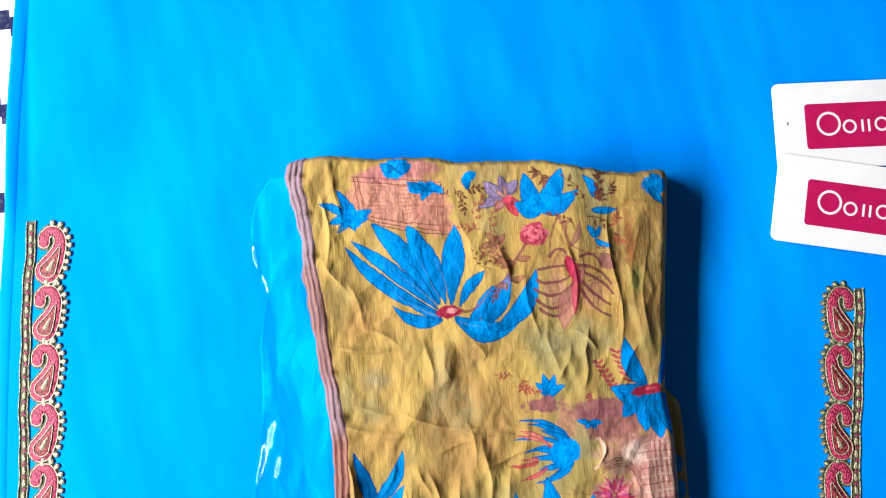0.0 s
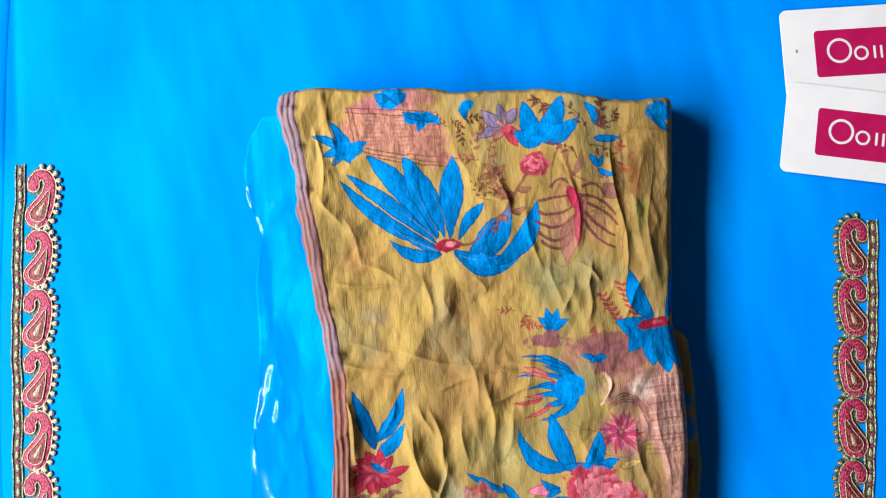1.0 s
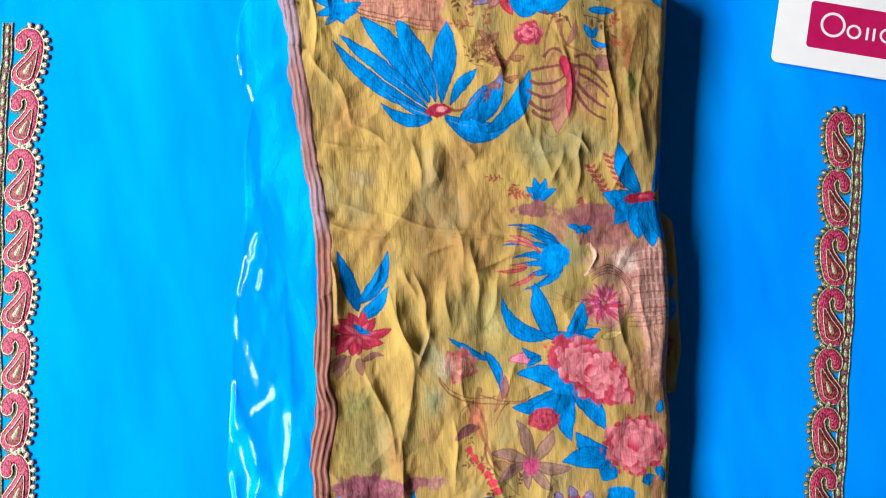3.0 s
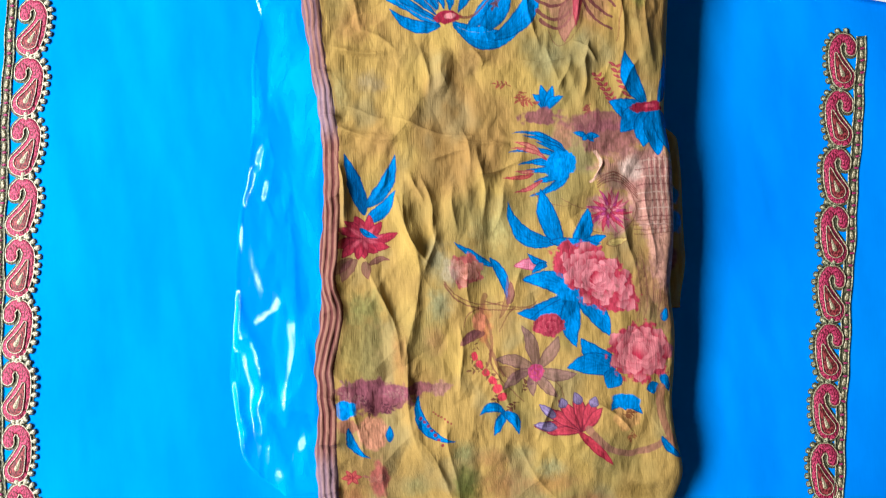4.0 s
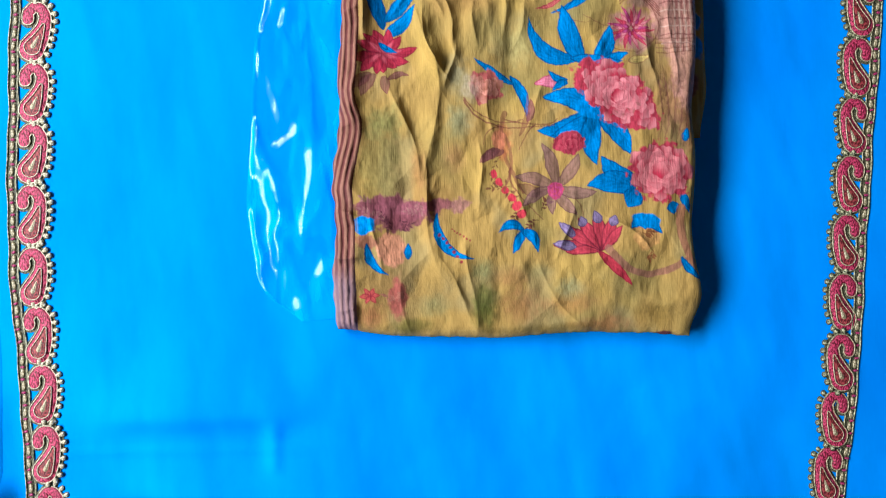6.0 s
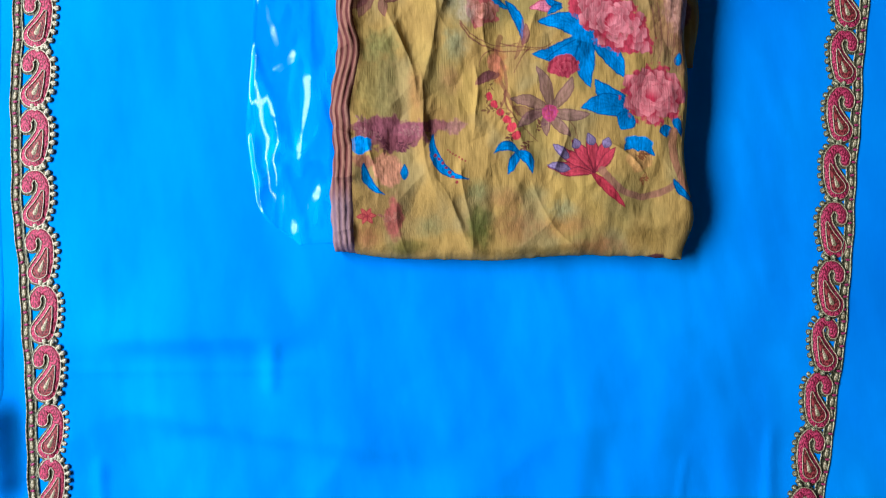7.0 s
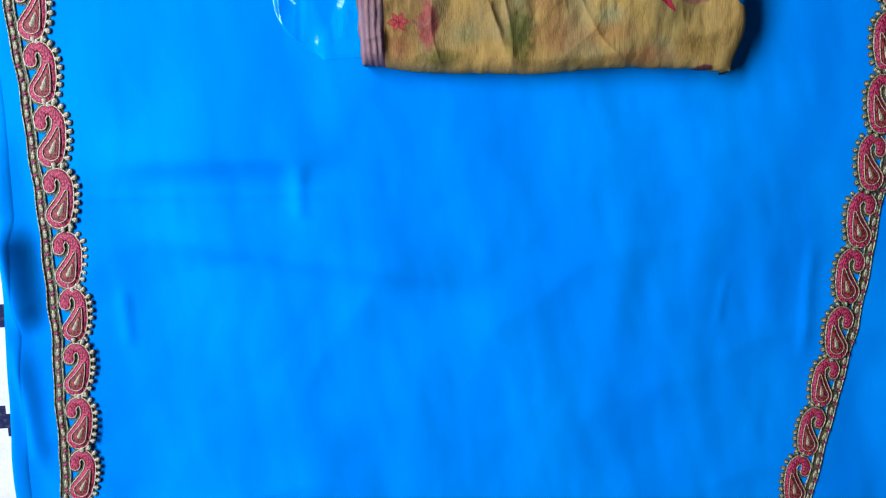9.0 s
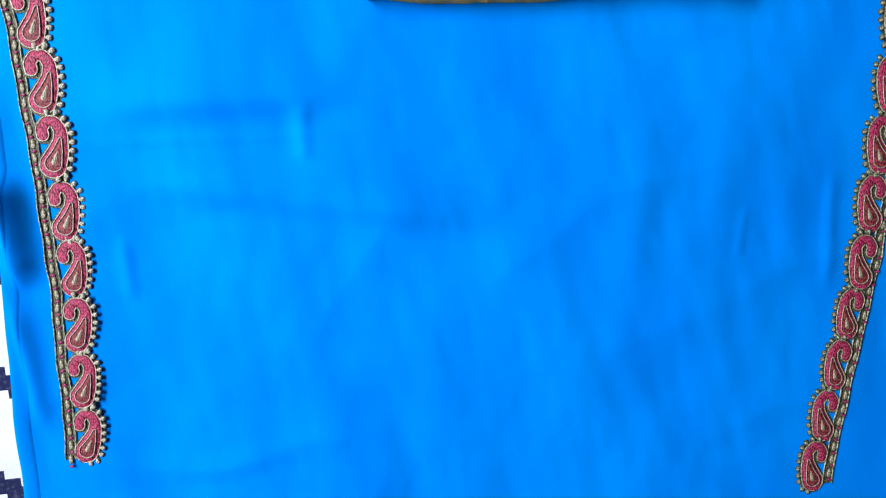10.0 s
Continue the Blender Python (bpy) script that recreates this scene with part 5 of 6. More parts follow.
    L(120.0, -378.0, 93.0, -377.0, 8.0, 0.03, (0.48, 0.05, 0.08), (0.09, 0.008, 0.025), full=1.2)
    L(102.0, -374.0, 84.0, -371.0, 8.0, 0.00, (0.26, 0.20, 0.38), (0.04, 0.02, 0.08))
    L(101.0, -366.0, 88.0, -356.0, 8.0, 0.00, (0.26, 0.20, 0.38), (0.04, 0.02, 0.08))
    L(108.0, -360.0, 105.0, -352.0, 8.0, 0.00, (0.26, 0.20, 0.38), (0.04, 0.02, 0.08))
    L(119.0, -358.0, 116.0, -348.0, 8.0, 0.00, (0.26, 0.20, 0.38), (0.04, 0.02, 0.08))
    L(127.0, -360.0, 131.0, -352.0, 8.0, 0.00, (0.26, 0.20, 0.38), (0.04, 0.02, 0.08))
    L(118.0, -378.0, 143.0, -405.0, 8.0, 0.00, (0.46, 0.04, 0.065), CRIMSON)
    K(125.0, -376.0, 150.0, -396.0, 182.0, -388.0, 5.5, 4.9, (0.24, 0.10, 0.08), 0.8)
    K(181.0, -350.0, 181.0, -370.0, 188.0, -391.0, 7.4, 4.9, (0.27, 0.10, 0.07), 0.75)
    L(179.0, -385.0, 197.0, -403.0, 6.1, 0.10)
    S(167.3, -445.2, 9, 5, (0.10, 0.02, 0.04), 0.9, 0, 0.3, 0.3, 67)
    # purple arch with blue crescents
    S(-29.6, -343.4, 32, 13, (0.19, 0.06, 0.08), 0.9, 0, 0.25, 0.4, 79)
    S(-39.6, -338.2, 20, 10, (0.20, 0.06, 0.085), 0.95, 0, 0.25, 0.4, 68)
    S(-23.3, -341.8, 22, 8, (0.22, 0.07, 0.095), 0.95, 0, 0.25, 0.4, 69)
    S(-27.9, -349.7, 13, 8, (0.20, 0.06, 0.08), 0.95, 0, 0.25, 0.4, 70)
    S(1.9, -338.5, 14, 5, (0.22, 0.07, 0.09), 0.9, 0, 0.3, 0.4, 71)
    S(17.3, -339.5, 9, 6, (0.36, 0.17, 0.15), 0.9, 0, 0.3, 0.4, 72)
    S(-51.6, -363.3, 11, 6, (0.30, 0.11, 0.08), 0.8, 0, 0.4, 0.4, 73)
    S(-34.2, -369.9, 12, 14, (0.58, 0.25, 0.16), 0.85, 0, 0.25, 0.2, 74)
    V(-29.5, -341.3, 22, 8, (0.36, 0.17, 0.17), 22, 31, 0.9, 0.6)
    V(-30.0, -349.6, 9, 8, (0.11, 0.03, 0.05), 16, 32, 0.9, 0.6)
    V(174.3, -254.4, 22, 40, (0.24, 0.10, 0.07), 30, 34, 1.0, 0.3)
    S(-52.5, -351.3, 8.5, 7, BLUE, 1.0, 0, 0.12, 0.2, 75)
    L(-51.6, -363.7, -35.7, -387.9, 7, 0.18)
    L(-22.2, -377.3, -21.0, -365.0, 7)
    L(0.7, -344.2, 27.2, -379.1, 9, 0.26)
    for i in range(7):
        x0, y0 = (1.7, -360.8)
        S(x0 + i * 2.4, y0 - i * 2.6 - 0.12 * i * i, 1.5, 1.4, CRIMSON, 0.9, 0, 0.3, 0.2, 76)
        x0, y0 = (11.1, -357.3)
        S(x0 + i * 2.1, y0 - i * 1.4, 0.9, 0.9, CRIMSON, 0.8, 0, 0.3, 0.2, 77)
    for i in range(6):
        x0, y0 = (-51.5, -402.4)
        L(x0, y0, x0 + 8 * math.cos(i * 1.05), y0 + 6.5 * math.sin(i * 1.05), 4.5, 0.0, (0.58, 0.09, 0.09), CRIMSON, 0.9)
    S(-31.0, -405.0, 8.5, 18, (0.27, 0.06, 0.06), 0.85, 0, 0.4, 0.3, 78)
    V(-31.1, -407.1, 7, 14, (0.42, 0.16, 0.12), 8, 16, 1.2, 0.85)


LEFT_EDGE = [(yy, xx) for xx, yy in ((-75.7, 66.9), (-82.0, 39.5), (-79.2, 20.8), (-76.5, -11.5), (-73.2, -48.1), (-69.6, -85.7), (-67.0, -123.8), (-65.4, -163.5), (-64.8, -198.4), (-66.8, -232.7), (-72.0, -262.9), (-65.7, -276.0), (-72.1, -299.2), (-77.4, -319.0), (-77.4, -343.6), (-77.0, -366.8), (-79.0, -398.0), (-80.1, -428.2))]
RIGHT_EDGE = [(yy, xx) for xx, yy in ((220.4, 33.3), (216.6, 0.1), (210.7, -45.0), (206.3, -89.6), (201.0, -133.5), (205.0, -169.0), (204.5, -203.7), (201.1, -238.0), (197.0, -263.4), (198.9, -302.4), (196.0, -327.8), (191.8, -357.7), (193.1, -379.3), (199.0, -407.7), (196.7, -417.7), (188.5, -429.1), (185.7, -452.7))]
TOP_EDGE = [(-79.3, 60.6), (-60.1, 64.3), (-43.6, 64.9), (-13.0, 59.3), (40.2, 56.1), (53.0, 50.1), (88.7, 49.2), (124.2, 46.4), (141.6, 40.5), (167.8, 33.4), (194.4, 29.9), (212.7, 33.1), (222.4, 31.3)]
BOTTOM_EDGE = [(-82.3, -428.3), (-58.2, -432.3), (-32.5, -437.6), (10.5, -441.0), (53.3, -444.7), (96.3, -443.4), (139.1, -446.6), (160.3, -448.7), (183.4, -452.6)]


BOTTOM_EDGE = [(x, y + 2.0 + 5.5 * (x + 80) / 260) for x, y in BOTTOM_EDGE]


def pinch(X, Y, x0, y0, x1, y1, width, height):
    """A sharp-crested crease, a little bent, that fades at both ends."""
    dx, dy = x1 - x0, y1 - y0
    length = math.hypot(dx, dy)
    t = ((X - x0) * dx + (Y - y0) * dy) / length**2
    s = ((X - x0) * dy - (Y - y0) * dx) / length + 0.05 * length * np.sin(4.4 * t + x0)
    crest = np.sqrt((s / width) ** 2 + 0.06)
    return height * np.exp(-crest * np.where(s > 0, 1.25, 0.8)) * smooth((t + 0.2) / 0.5) * smooth((1.2 - t) / 0.5)


def pleats(X, Y, angle, length, amount, seed):
    """Straight creases across one direction, some deep, some flat, as crumpled chiffon keeps them."""
    c, d = math.cos(radians(angle)), math.sin(radians(angle))
    t = (c * X + d * Y) / length + 0.42 * fbm(X / 80, Y / 80, seed, 2)
    fold = np.sqrt((2 * (t - np.floor(t)) - 1) ** 2 + 0.005)
    return amount * smooth(0.25 + 1.3 * fbm(X / 38, Y / 50, seed + 3, 2)) * (fold - 0.5)


def facets(x, y, seed):
    """Flat-sided noise in -1 .. 1: small planes that meet in straight creases."""
    x, y = x + 0.45 * fbm(x * 0.55, y * 0.55, seed + 40, 2), y + 0.45 * fbm(x * 0.55, y * 0.55, seed + 50, 2)
    table = np.random.RandomState(seed).uniform(-1, 1, (64, 64))
    xi, yi = np.floor(x).astype(int), np.floor(y).astype(int)
    fx, fy = x - xi, y - yi
    a, b, c, d = (table[(xi + i) % 64, (yi + j) % 64] for i, j in ((0, 0), (1, 0), (0, 1), (1, 1)))
    return np.where(fx > fy, a + (b - a) * fx + (d - b) * fy, a + (c - a) * fy + (d - c) * fx)


def crumple(X, Y):
    """Pressed-in crumples of the chiffon, longer than wide, at three sizes."""
    turned = lambda angle: (math.cos(radians(angle)) * X + math.sin(radians(angle)) * Y, math.cos(radians(angle)) * Y - math.sin(radians(angle)) * X)
    z = 0
    for angle, across, down, amount, seed in ((12, 30, 52, 2.5, 301), (-28, 17, 30, 2.1, 311), (22, 10, 20, 1.35, 321), (-8, 6, 12, 0.62, 331)):
        u, v = turned(angle)
        z = z + amount * facets(u / across, v / down, seed) * (0.35 + 0.65 * smooth(0.5 + 0.9 * fbm(X / 48, Y / 48, seed + 5, 2)))
    return z


def top_height(X, Y):
    """Height of the dupatta's upper face in millimetres, before its rims turn down."""
    z = 48 + (Y + 66) * 0.0467
    z = z + 5 * (1 - smooth((X - curve(Y, LEFT_EDGE) - 10) / 48)) - 3 * (1 - smooth((X - curve(Y, LEFT_EDGE)) / 14))
    z = z - 7 * (1 - smooth((curve(Y, RIGHT_EDGE) - X) / 32)) * smooth((Y + 190) / 160)
    z = z + 2.4 * fbm(X / 62, Y / 95, 101, 2)
    for angle, length, amount, seed in ((8, 52, 2.0, 111), (-24, 38, 1.9, 117), (30, 44, 1.6, 123), (62, 60, 1.5, 129), (-12, 21, 1.5, 135), (40, 26, 1.4, 141), (-52, 31, 1.4, 147), (80, 38, 1.3, 153), (5, 13, 0.75, 159), (25, 15, 0.7, 165), (-35, 17, 0.7, 171)):
        z = z + 0.38 * pleats(X, Y, angle, length, amount, seed)
    z = z + crumple(X, Y)
    z = z + 0.25 * fbm(X / 5, Y / 9, 141, 2)
    R = lambda a, b, w, h, lean=0.0: ridge(X, Y, a[0], a[1], b[0], b[1], w, 0.8 * h, lean)
    D = lambda a, b, w, h, lean=0.0: ridge(X, Y, a[0], a[1], b[0], b[1], w, 0.25 * h, lean)
    z = z + pinch(X, Y, -11.4, -168.3, 13.1, -125.8, 7.5, 3.2) + pinch(X, Y, 11.3, -127.4, 38.2, -117.8, 6, 2.4)
    z = z + R((32.8, -92.0), (28.7, -121.2), 6, 3.0, 0.4) - D((46.3, -97.3), (32.6, -134.2), 7, 3.0)
    z = z + R((-26.5, -252.3), (-11.1, -317.7), 4.0, 2.6, -0.3) + R((-11.1, -301.1), (1.0, -384.7), 4.2, 2.4, -0.3) + R((1.1, -382.6), (34.7, -440.5), 4.6, 2.6, -0.3)
    z = z + R((5.3, -219.8), (-1.8, -285.5), 9, 3.2, -0.3) + R((1.3, -264.3), (-4.7, -330.6), 8, 2.8, -0.3)
    z = z + R((-10.4, -197.6), (6.1, -240.6), 5, 2.6, 0.4) - D((-15.2, -205.5), (-22.4, -242.3), 8, 2.2)
    z = z - D((-50.6, -156.6), (-48.5, -215.1), 4, 2.2) + R((-47.2, -156.9), (-44.7, -219.6), 3, 2.2, 0.3) + R((-49.7, -219.2), (-58.1, -272.2), 4, 3.0, 0.3)
    z = z + R((-38.0, -39.7), (-25.3, -70.4), 8, 1.4, 0.4) - D((-23.1, -43.0), (-13.4, -79.8), 9, 3.4) + R((-44.0, 54.5), (-44.4, 22.4), 2.6, 2.2)
    z = z + R((123.8, -107.9), (133.8, -138.3), 5, 3.0, 0.4) - D((105.3, -76.6), (106.2, -114.9), 7, 3.0) + R((178.0, -74.0), (186.9, -117.2), 6, 3.4, 0.4)
    z = z + R((137.8, 2.0), (141.8, -49.7), 7, 3.0, 0.4) - D((119.3, -13.7), (121.9, -56.7), 6, 2.6) + R((127.1, -22.9), (127.2, -69.9), 5, 2.0, 0.3)
    z = z - D((174.5, -0.9), (164.6, -89.9), 3, 1.8) + R((159.6, 5.5), (209.0, 0.8), 2.0, 1.6, 0.4) + R((62.2, -34.9), (89.4, -39.2), 5, 1.8)
    z = z - D((138.3, -183.0), (179.5, -150.6), 4.5, 3.4, 0.4) + R((141.5, -193.8), (187.2, -159.7), 9, 3.0) + R((68.9, -154.0), (117.8, -174.9), 4, 2.4, 0.3)
    z = z + R((-47.6, -87.6), (6.3, -96.2), 2.5, 1.2) + R((-48.2, -147.6), (-4.9, -156.2), 2.5, 1.3) + R((42.0, -172.8), (49.6, -231.9), 6, 2.8, 0.3)
    z = z - D((60.1, -207.8), (59.0, -249.4), 4, 3.0) + R((76.1, -192.4), (73.2, -250.6), 7, 1.8) + R((35.4, -151.2), (61.5, -191.2), 6, 2.2, 0.3) - D((58.5, -274.3), (55.0, -315.4), 4, 2.6)
    C = lambda a, b, w, h: pinch(X, Y, a[0], a[1], b[0], b[1], 0.9 * w, 2.3 * h)
    # thin sharp creases: across, then lengthwise, then towards the hem
    z = z + C((-48.2, -147.6), (-2.1, -157.3), 2.6, 1.1) + C((-3.8, -142.9), (62.2, -158.5), 2.2, 1.0) + C((35.1, -155.4), (78.4, -166.2), 2.2, 1.1) + C((-47.6, -87.6), (-6.0, -92.2), 2.2, 0.9)
    z = z + C((-42.8, -132.1), (-9.9, -139.9), 2.2, 0.7) + C((53.7, -184.2), (88.0, -176.6), 2.5, 1.0) + C((17.0, -170.6), (46.7, -166.9), 2.4, 1.0) + C((83.9, -102.5), (128.7, -99.8), 2.4, 0.9)
    z = z + C((131.8, -89.4), (146.3, -103.3), 2.0, 1.3) + C((137.2, -100.5), (134.5, -130.8), 3.4, 2.0) + C((126.2, -99.6), (115.6, -128.4), 3.0, 1.6) + C((110.8, -90.7), (114.9, -122.0), 3.0, 1.4)
    z = z + C((17.5, -88.6), (19.8, -121.3), 3.6, 1.7) + C((55.2, -91.7), (61.4, -103.6), 3.0, 1.2) + C((55.1, -167.6), (55.5, -211.6), 4.2, 2.0) + C((43.8, -151.9), (48.6, -183.8), 3.0, 1.4)
    z = z + C((12.3, -187.0), (19.1, -225.1), 3.2, 2.2) + C((19.3, -223.1), (11.7, -253.6), 3.2, 1.8) + C((-3.4, -194.0), (3.3, -244.5), 3.2, 1.8) + C((-10.4, -197.6), (11.4, -247.3), 2.2, 1.6)
    z = z + C((34.3, -188.9), (34.1, -226.4), 3.4, 1.5) + C((74.0, -192.2), (62.8, -224.7), 3.4, 1.6) + C((3.6, -180.0), (10.9, -203.6), 3.0, 1.5) + C((-12.9, -176.5), (-24.0, -200.6), 3.0, 1.3)
    z = z + C((-50.4, -165.0), (-44.4, -215.5), 2.0, 1.6) + C((-37.5, -39.8), (-25.6, -74.6), 3.0, 1.0) + C((-52.9, -21.6), (-40.1, -45.9), 3.0, 1.2) + C((-25.6, -74.6), (-1.5, -89.2), 3.0, 1.1)
    z = z + C((131.3, -23.2), (133.2, -78.9), 3.2, 1.8) + C((142.6, -88.1), (134.1, -106.6), 2.6, 1.5) + C((97.7, -46.2), (102.6, -97.7), 3.6, 1.5) + C((80.5, -19.3), (84.1, -55.8), 3.4, 1.3)
    z = z + C((70.6, -35.6), (87.3, -39.4), 2.0, 1.2) + C((167.4, -2.9), (162.1, -98.2), 2.2, 1.7) + C((184.4, -14.5), (177.2, -73.9), 3.0, 1.1) + C((190.9, -27.9), (186.3, -104.5), 3.0, 1.1)
    z = z + C((-51.1, 29.3), (-50.0, -21.8), 2.4, 1.6) + C((-40.5, 45.6), (-40.1, 7.2), 2.2, 1.0) + C((140.0, -191.5), (146.5, -176.5), 1.8, 1.5) + C((179.5, -103.9), (159.1, -131.9), 3.0, 1.4)
    z = z + C((179.8, -192.8), (177.8, -259.8), 3.0, 1.4) + C((160.7, -216.4), (163.6, -266.9), 3.2, 1.3) + C((85.7, -251.7), (65.8, -287.4), 3.0, 1.2) + C((39.8, -247.7), (44.7, -289.6), 3.0, 1.3)
    z = z + C((60.0, -314.1), (68.5, -372.9), 3.2, 1.4) + C((100.7, -333.5), (88.8, -382.6), 3.2, 1.4) + C((31.9, -295.6), (33.6, -345.6), 3.2, 1.5) + C((-46.0, -340.2), (-44.1, -389.8), 2.6, 1.2)
    z = z + C((71.8, -385.5), (109.7, -441.8), 3.0, 1.4) + C((23.1, -365.6), (23.4, -435.6), 2.8, 1.4) + C((124.6, -351.8), (156.4, -379.0), 2.6, 1.4) + C((-28.4, -390.9), (-24.7, -436.2), 2.6, 1.1)
    # long folds that catch the light
    z = z + C((5.3, -219.8), (1.1, -285.8), 3.6, 1.0) + C((1.3, -264.3), (-5.8, -334.7), 3.6, 1.0) + C((-26.5, -252.3), (-11.1, -317.7), 2.6, 1.4)
    z = z + C((-11.1, -301.1), (1.0, -384.7), 2.6, 1.4) + C((1.1, -382.6), (34.7, -440.5), 3.0, 1.3) + C((27.8, -91.6), (33.7, -121.6), 6, 1.4)
    z = z + R((113.2, -392.6), (174.2, -421.7), 5, 2.4, 0.3) + R((136.5, -419.0), (185.0, -418.3), 6, 2.6) - D((44.1, -362.9), (45.3, -437.2), 5, 2.6, 0.3)
    return z


def selvedge_ribs(X, Y):
    """The five lengthwise pleats of the striped edge."""
    d = (X - curve(Y, LEFT_EDGE)) / (4.35 + 0.35 * fbm(Y / 50, Y * 0 + 2, 201, 2)) + 0.22 * fbm(X / 20, Y / 19, 205, 2) + 0.16 * creased(X / 60, Y / 30, 207, 1)
    return d, 1.1 * np.abs(np.sin(np.pi * d)) * (1 + 0.5 * fbm(X / 9, Y / 20, 211, 2)) * smooth((4.3 - d) / 0.5) + 3.0 * (creased(X / 60 + 0.4 * Y / 30, Y / 30, 209, 1) ** 4) * smooth((5.0 - d) / 1.5)


q, s = np.meshgrid(np.linspace(0, 1, 880), np.linspace(0, 1, 560), indexing="ij")
y_top, y_bottom = TOP_EDGE[6][1], BOTTOM_EDGE[4][1]
DY = y_top + q * (y_bottom - y_top)
lx, rx = curve(DY, LEFT_EDGE), curve(DY, RIGHT_EDGE)
DX = lx + s * (rx - lx) + (0.5 * np.sin(DY / 3.1) + 2.0 * fbm(DY / 22, DY * 0, 155, 2)) * (1 - smooth(s / 0.06))
DY = (1 - q) * curve(DX, TOP_EDGE) + q * curve(DX, BOTTOM_EDGE) + 0.5 * fbm(DX / 6, DX * 0, 151, 2)
d_rib, rib = selvedge_ribs(DX, DY)
DZ = top_height(DX, DY)
width, height = (rx - lx), (y_top - y_bottom)


def rim(d, r):
    """How far the face has risen, at d millimetres from its rim, on a rounded edge of radius r."""
    t = np.clip(d / r, 0, 1)
    return np.sqrt(np.clip(1 - (1 - t) ** 2, 0, 1))


rise = rim(s * width, 7) * rim((1 - s) * width, 11) * rim(q * height, 9) * rim((1 - q) * height, 10)
slump = 1 - 0.35 * smooth((q - 0.86) / 0.14)
base = 6.0 + 9.0 * s
DZ = base + (DZ * slump + rib - base) * rise
pattern = Print(DX, DY, 0)
pattern.C = ground_tone(DX, DY)
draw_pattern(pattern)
# brown and rose stripes of the striped edge
stripe = np.abs(np.mod(d_rib, 1) - 0.5) * 2
tone = np.asarray((0.27, 0.13, 0.095)) * (1 - smooth((stripe - 0.35) / 0.3)[..., None]) + np.asarray((0.12, 0.038, 0.036)) * smooth((stripe - 0.35) / 0.3)[..., None]
grey = (0.38 * smooth(fbm(DX / 60, DY / 45, 161, 2)) + 0.34 * smooth((DY + 170) / 120) * stripe)[..., None]
tone = tone * (1 - grey) + grey * np.asarray((0.30, 0.25, 0.33))
pattern.C = np.where((d_rib < 4.0)[..., None], tone * (1 + 0.15 * pattern.grain[..., None]), pattern.C)
fade = (smooth((d_rib - 4.0) / 0.2) * smooth((4.7 - d_rib) / 0.5))[..., None] * 0.35
pattern.C = np.clip(pattern.C * (1 - fade) + fade * np.asarray((0.40, 0.22, 0.08)), 0.0, 1.0)

# turn the rims under, down to the cloth below
DX, DY, DZ = (np.pad(a, 1, mode="edge") for a in (DX, DY, DZ))
pattern.C = np.pad(pattern.C, ((1, 1), (1, 1), (0, 0)), mode="edge")
DZ[0], DZ[-1], DZ[:, 0], DZ[:, -1] = 0.6, 0.6, 0.6, 0.6
DX[:, 0], DX[:, -1] = DX[:, 0] + 2.5, DX[:, -1] - 2.5
DY[0], DY[-1] = DY[0] - 2.5, DY[-1] + 2.5

dupatta = tagged(new("folded_dupatta"), "crinkled mustard chiffon dupatta with blue and red floral print, folded", "dupatta")
split = 36
sheet_mesh("striped_selvedge", DX[:, : split + 1] / 1000, DY[:, : split + 1] / 1000, DZ[:, : split + 1] / 1000, CHIFFON, dupatta, pattern.C[:, : split + 1], "brown and rose striped pleated edge")
sheet_mesh("printed_face", DX[:, split:] / 1000, DY[:, split:] / 1000, DZ[:, split:] / 1000, CHIFFON, dupatta, pattern.C[:, split:])

# lower folds that show past the outer edge
uy, ux = np.meshgrid(np.linspace((218.4, -144.4)[1], (201.9, -292.2)[1], 260), np.linspace(-45, 1, 90), indexing="ij")
run = (uy - uy[0, 0]) / (uy[-1, 0] - uy[0, 0])
bulge = (216.6, -178.2)[0] + 1.2 * np.sin(run * 7) + 2.0 * run - 9 * (1 - smooth(run / 0.10)) - 9 * smooth((run - 0.70) / 0.30)
UX = bulge + ux
UZ = (13 + 2 * fbm(UX / 9, uy / 30, 171, 2)) * rim(1 - ux, 12) * rim(run * 140, 10) * rim((1 - run) * 140, 20) + 1.5
under = Print(UX, uy, 0)
# ground colour dimmed to paint in the shadow of the layers above
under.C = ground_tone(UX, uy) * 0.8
under.spot(206.9, -203.5, 6, 9, BLUE, 1.0)
under.spot(207.5, -224.6, 7, 10, BLUE, 1.0)
under.spot(200.5, -253.4, 8, 12, MAUVE, 0.8)
sheet_mesh("lower_fold", UX / 1000, uy / 1000, UZ / 1000, CHIFFON, dupatta, under.C, "lower layer of the folded dupatta, colour darkened for shade")

# ---- clear plastic sleeve under the dupatta ----
FILM_EDGE = [(0.056, -0.098), (0.045, -0.113), (0.018, -0.121), (-0.010, -0.122), (-0.040, -0.110), (-0.076, -0.120), (-0.124, -0.121), (-0.167, -0.126), (-0.203, -0.135), (-0.269, -0.140), (-0.328, -0.147), (-0.392, -0.140), (-0.404, -0.129), (-0.415, -0.112), (-0.420, -0.102)]
fy, fs = np.meshgrid(np.linspace(0.056, -0.420, 620), np.linspace(0, 1, 190), indexing="ij")
fl = curve(fy, FILM_EDGE)
fx = fl + fs * (-0.045 - fl)
lively = 0.25 + 0.35 * smooth((-0.10 - fy) / 0.1) + 0.4 * smooth((-0.245 - fy) / 0.04)
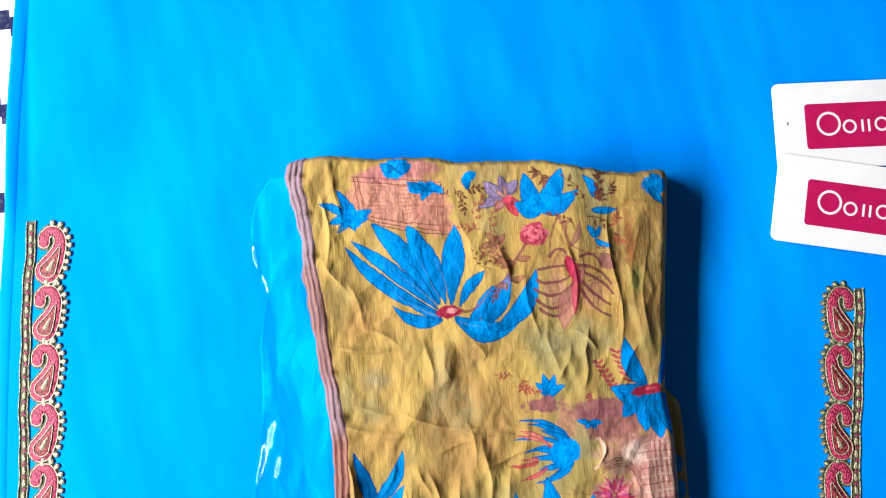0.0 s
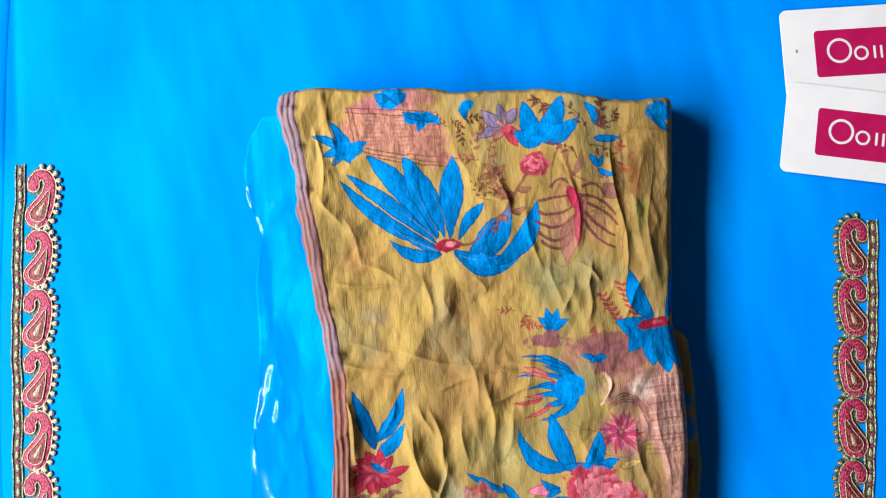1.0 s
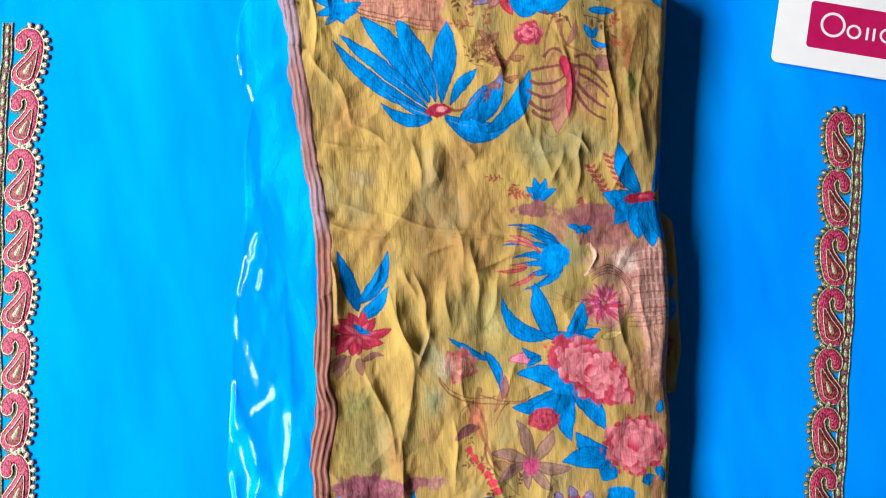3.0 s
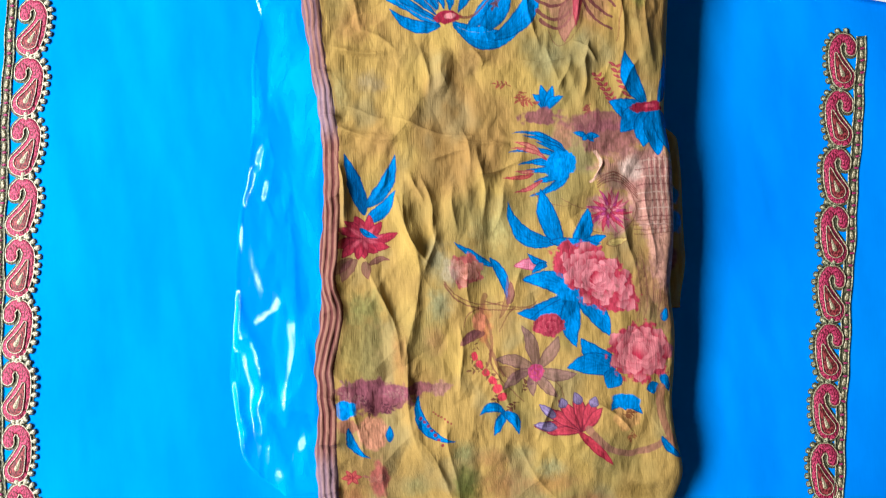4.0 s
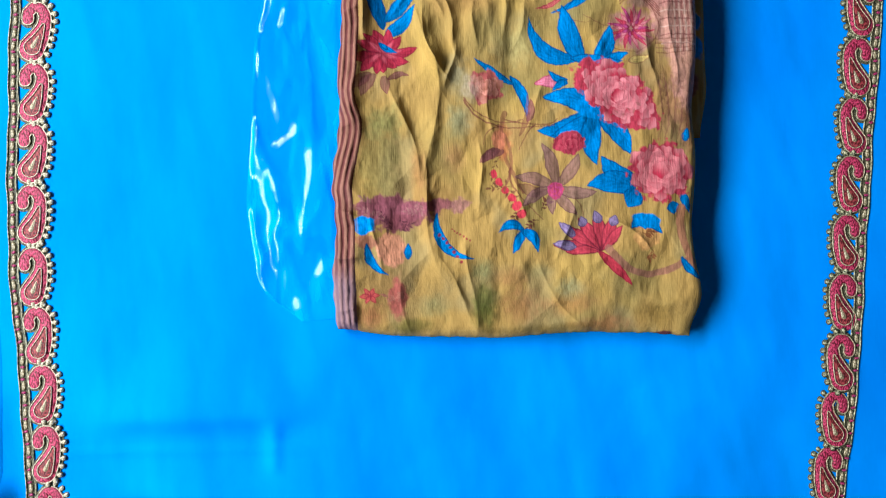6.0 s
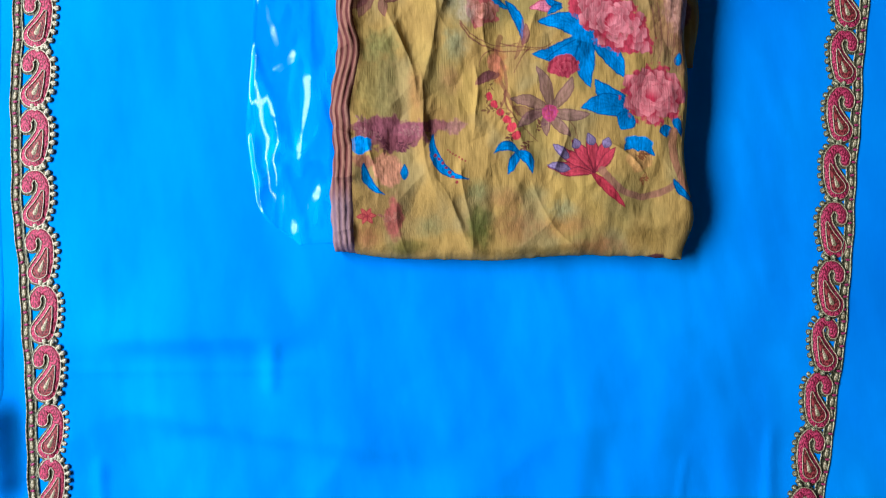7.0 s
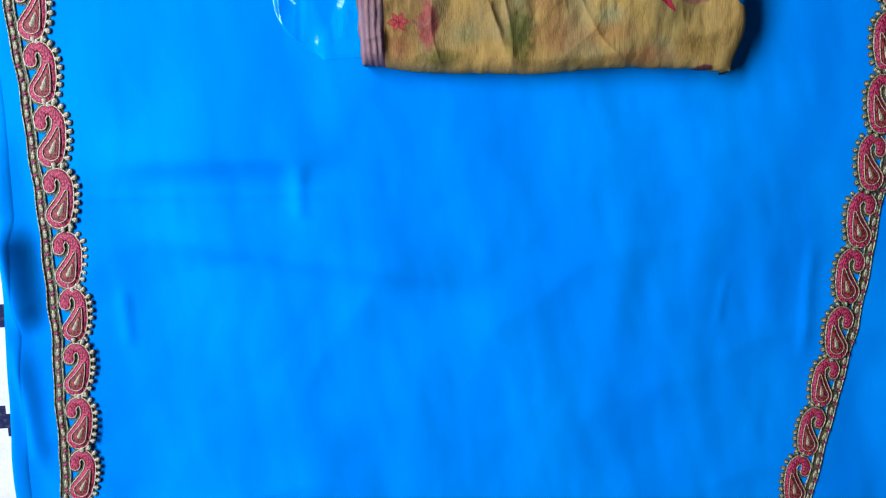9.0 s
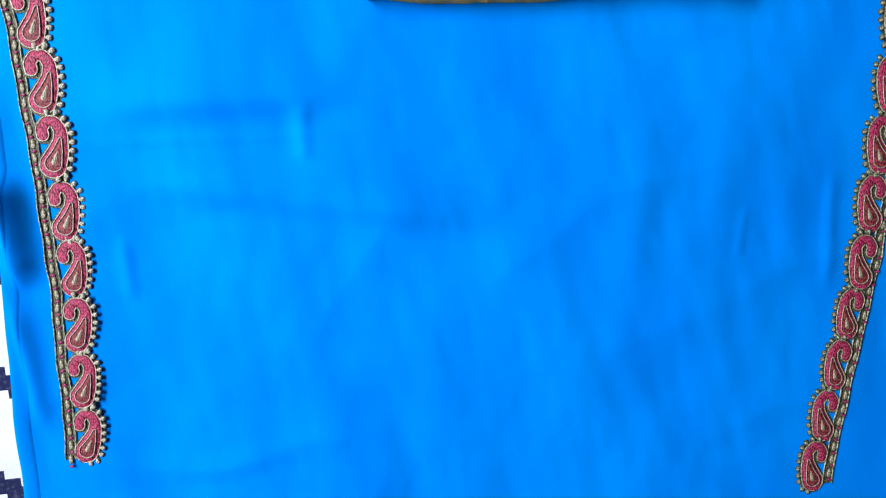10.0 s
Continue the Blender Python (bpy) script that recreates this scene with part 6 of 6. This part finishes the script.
fz = 0.0006 + 0.0024 * lively * (creased(fx * 26 + 6 * fy, fy * 9, 181, 2) - 0.35) + 0.0008 * lively * (creased(fx * 70 - 14 * fy, fy * 14, 191, 2) - 0.3)
fz = np.maximum(0, fz) * smooth(fs / 0.4)
# creases whose flanks face the window: start, end, half width and height
for x0, y0, x1, y1, wide, tall in (
    (-0.1355, -0.262, -0.1365, -0.306, 0.0042, 0.0027), (-0.130, -0.288, -0.118, -0.329, 0.0050, 0.0032), (-0.118, -0.322, -0.124, -0.352, 0.0042, 0.0027), (-0.124, -0.350, -0.125, -0.378, 0.0028, 0.0017),
    (-0.102, -0.272, -0.128, -0.296, 0.0036, 0.0016), (-0.1435, -0.332, -0.137, -0.364, 0.0030, 0.0019), (-0.137, -0.358, -0.139, -0.402, 0.0032, 0.0020), (-0.117, -0.355, -0.124, -0.376, 0.0040, 0.0024),
    (-0.111, -0.145, -0.1145, -0.168, 0.0026, 0.0015), (-0.118, -0.164, -0.126, -0.192, 0.0034, 0.0021), (-0.110, -0.172, -0.110, -0.190, 0.0026, 0.0015), (-0.1195, 0.000, -0.1200, -0.028, 0.0022, 0.0013),
    (-0.108, -0.205, -0.102, -0.268, 0.0060, 0.0014), (-0.102, -0.262, -0.088, -0.300, 0.0060, 0.0013), (-0.088, -0.292, -0.103, -0.362, 0.0060, 0.0013), (-0.118, -0.040, -0.072, 0.004, 0.0046, 0.0008),
    (-0.128, -0.205, -0.112, -0.262, 0.0060, 0.0010), (-0.108, -0.412, -0.080, -0.372, 0.0050, 0.0012),
):
    fz = fz + ridge(fx + 0.0012 * np.sin(fy * 190), fy, x0, y0, x1, y1, 1.5 * wide, 1.18 * tall, 0.0)
fz = cloth_z(fx, fy) + 0.0008 + np.maximum(0, fz) * smooth(fs / 0.05) * rim((0.056 - fy) * 1000, 14) * rim((fy + 0.420) * 1000, 14)
sleeve = tagged(new("plastic_sleeve"), "clear crumpled plastic sleeve sticking out beneath the folded dupatta", "plastic sleeve")
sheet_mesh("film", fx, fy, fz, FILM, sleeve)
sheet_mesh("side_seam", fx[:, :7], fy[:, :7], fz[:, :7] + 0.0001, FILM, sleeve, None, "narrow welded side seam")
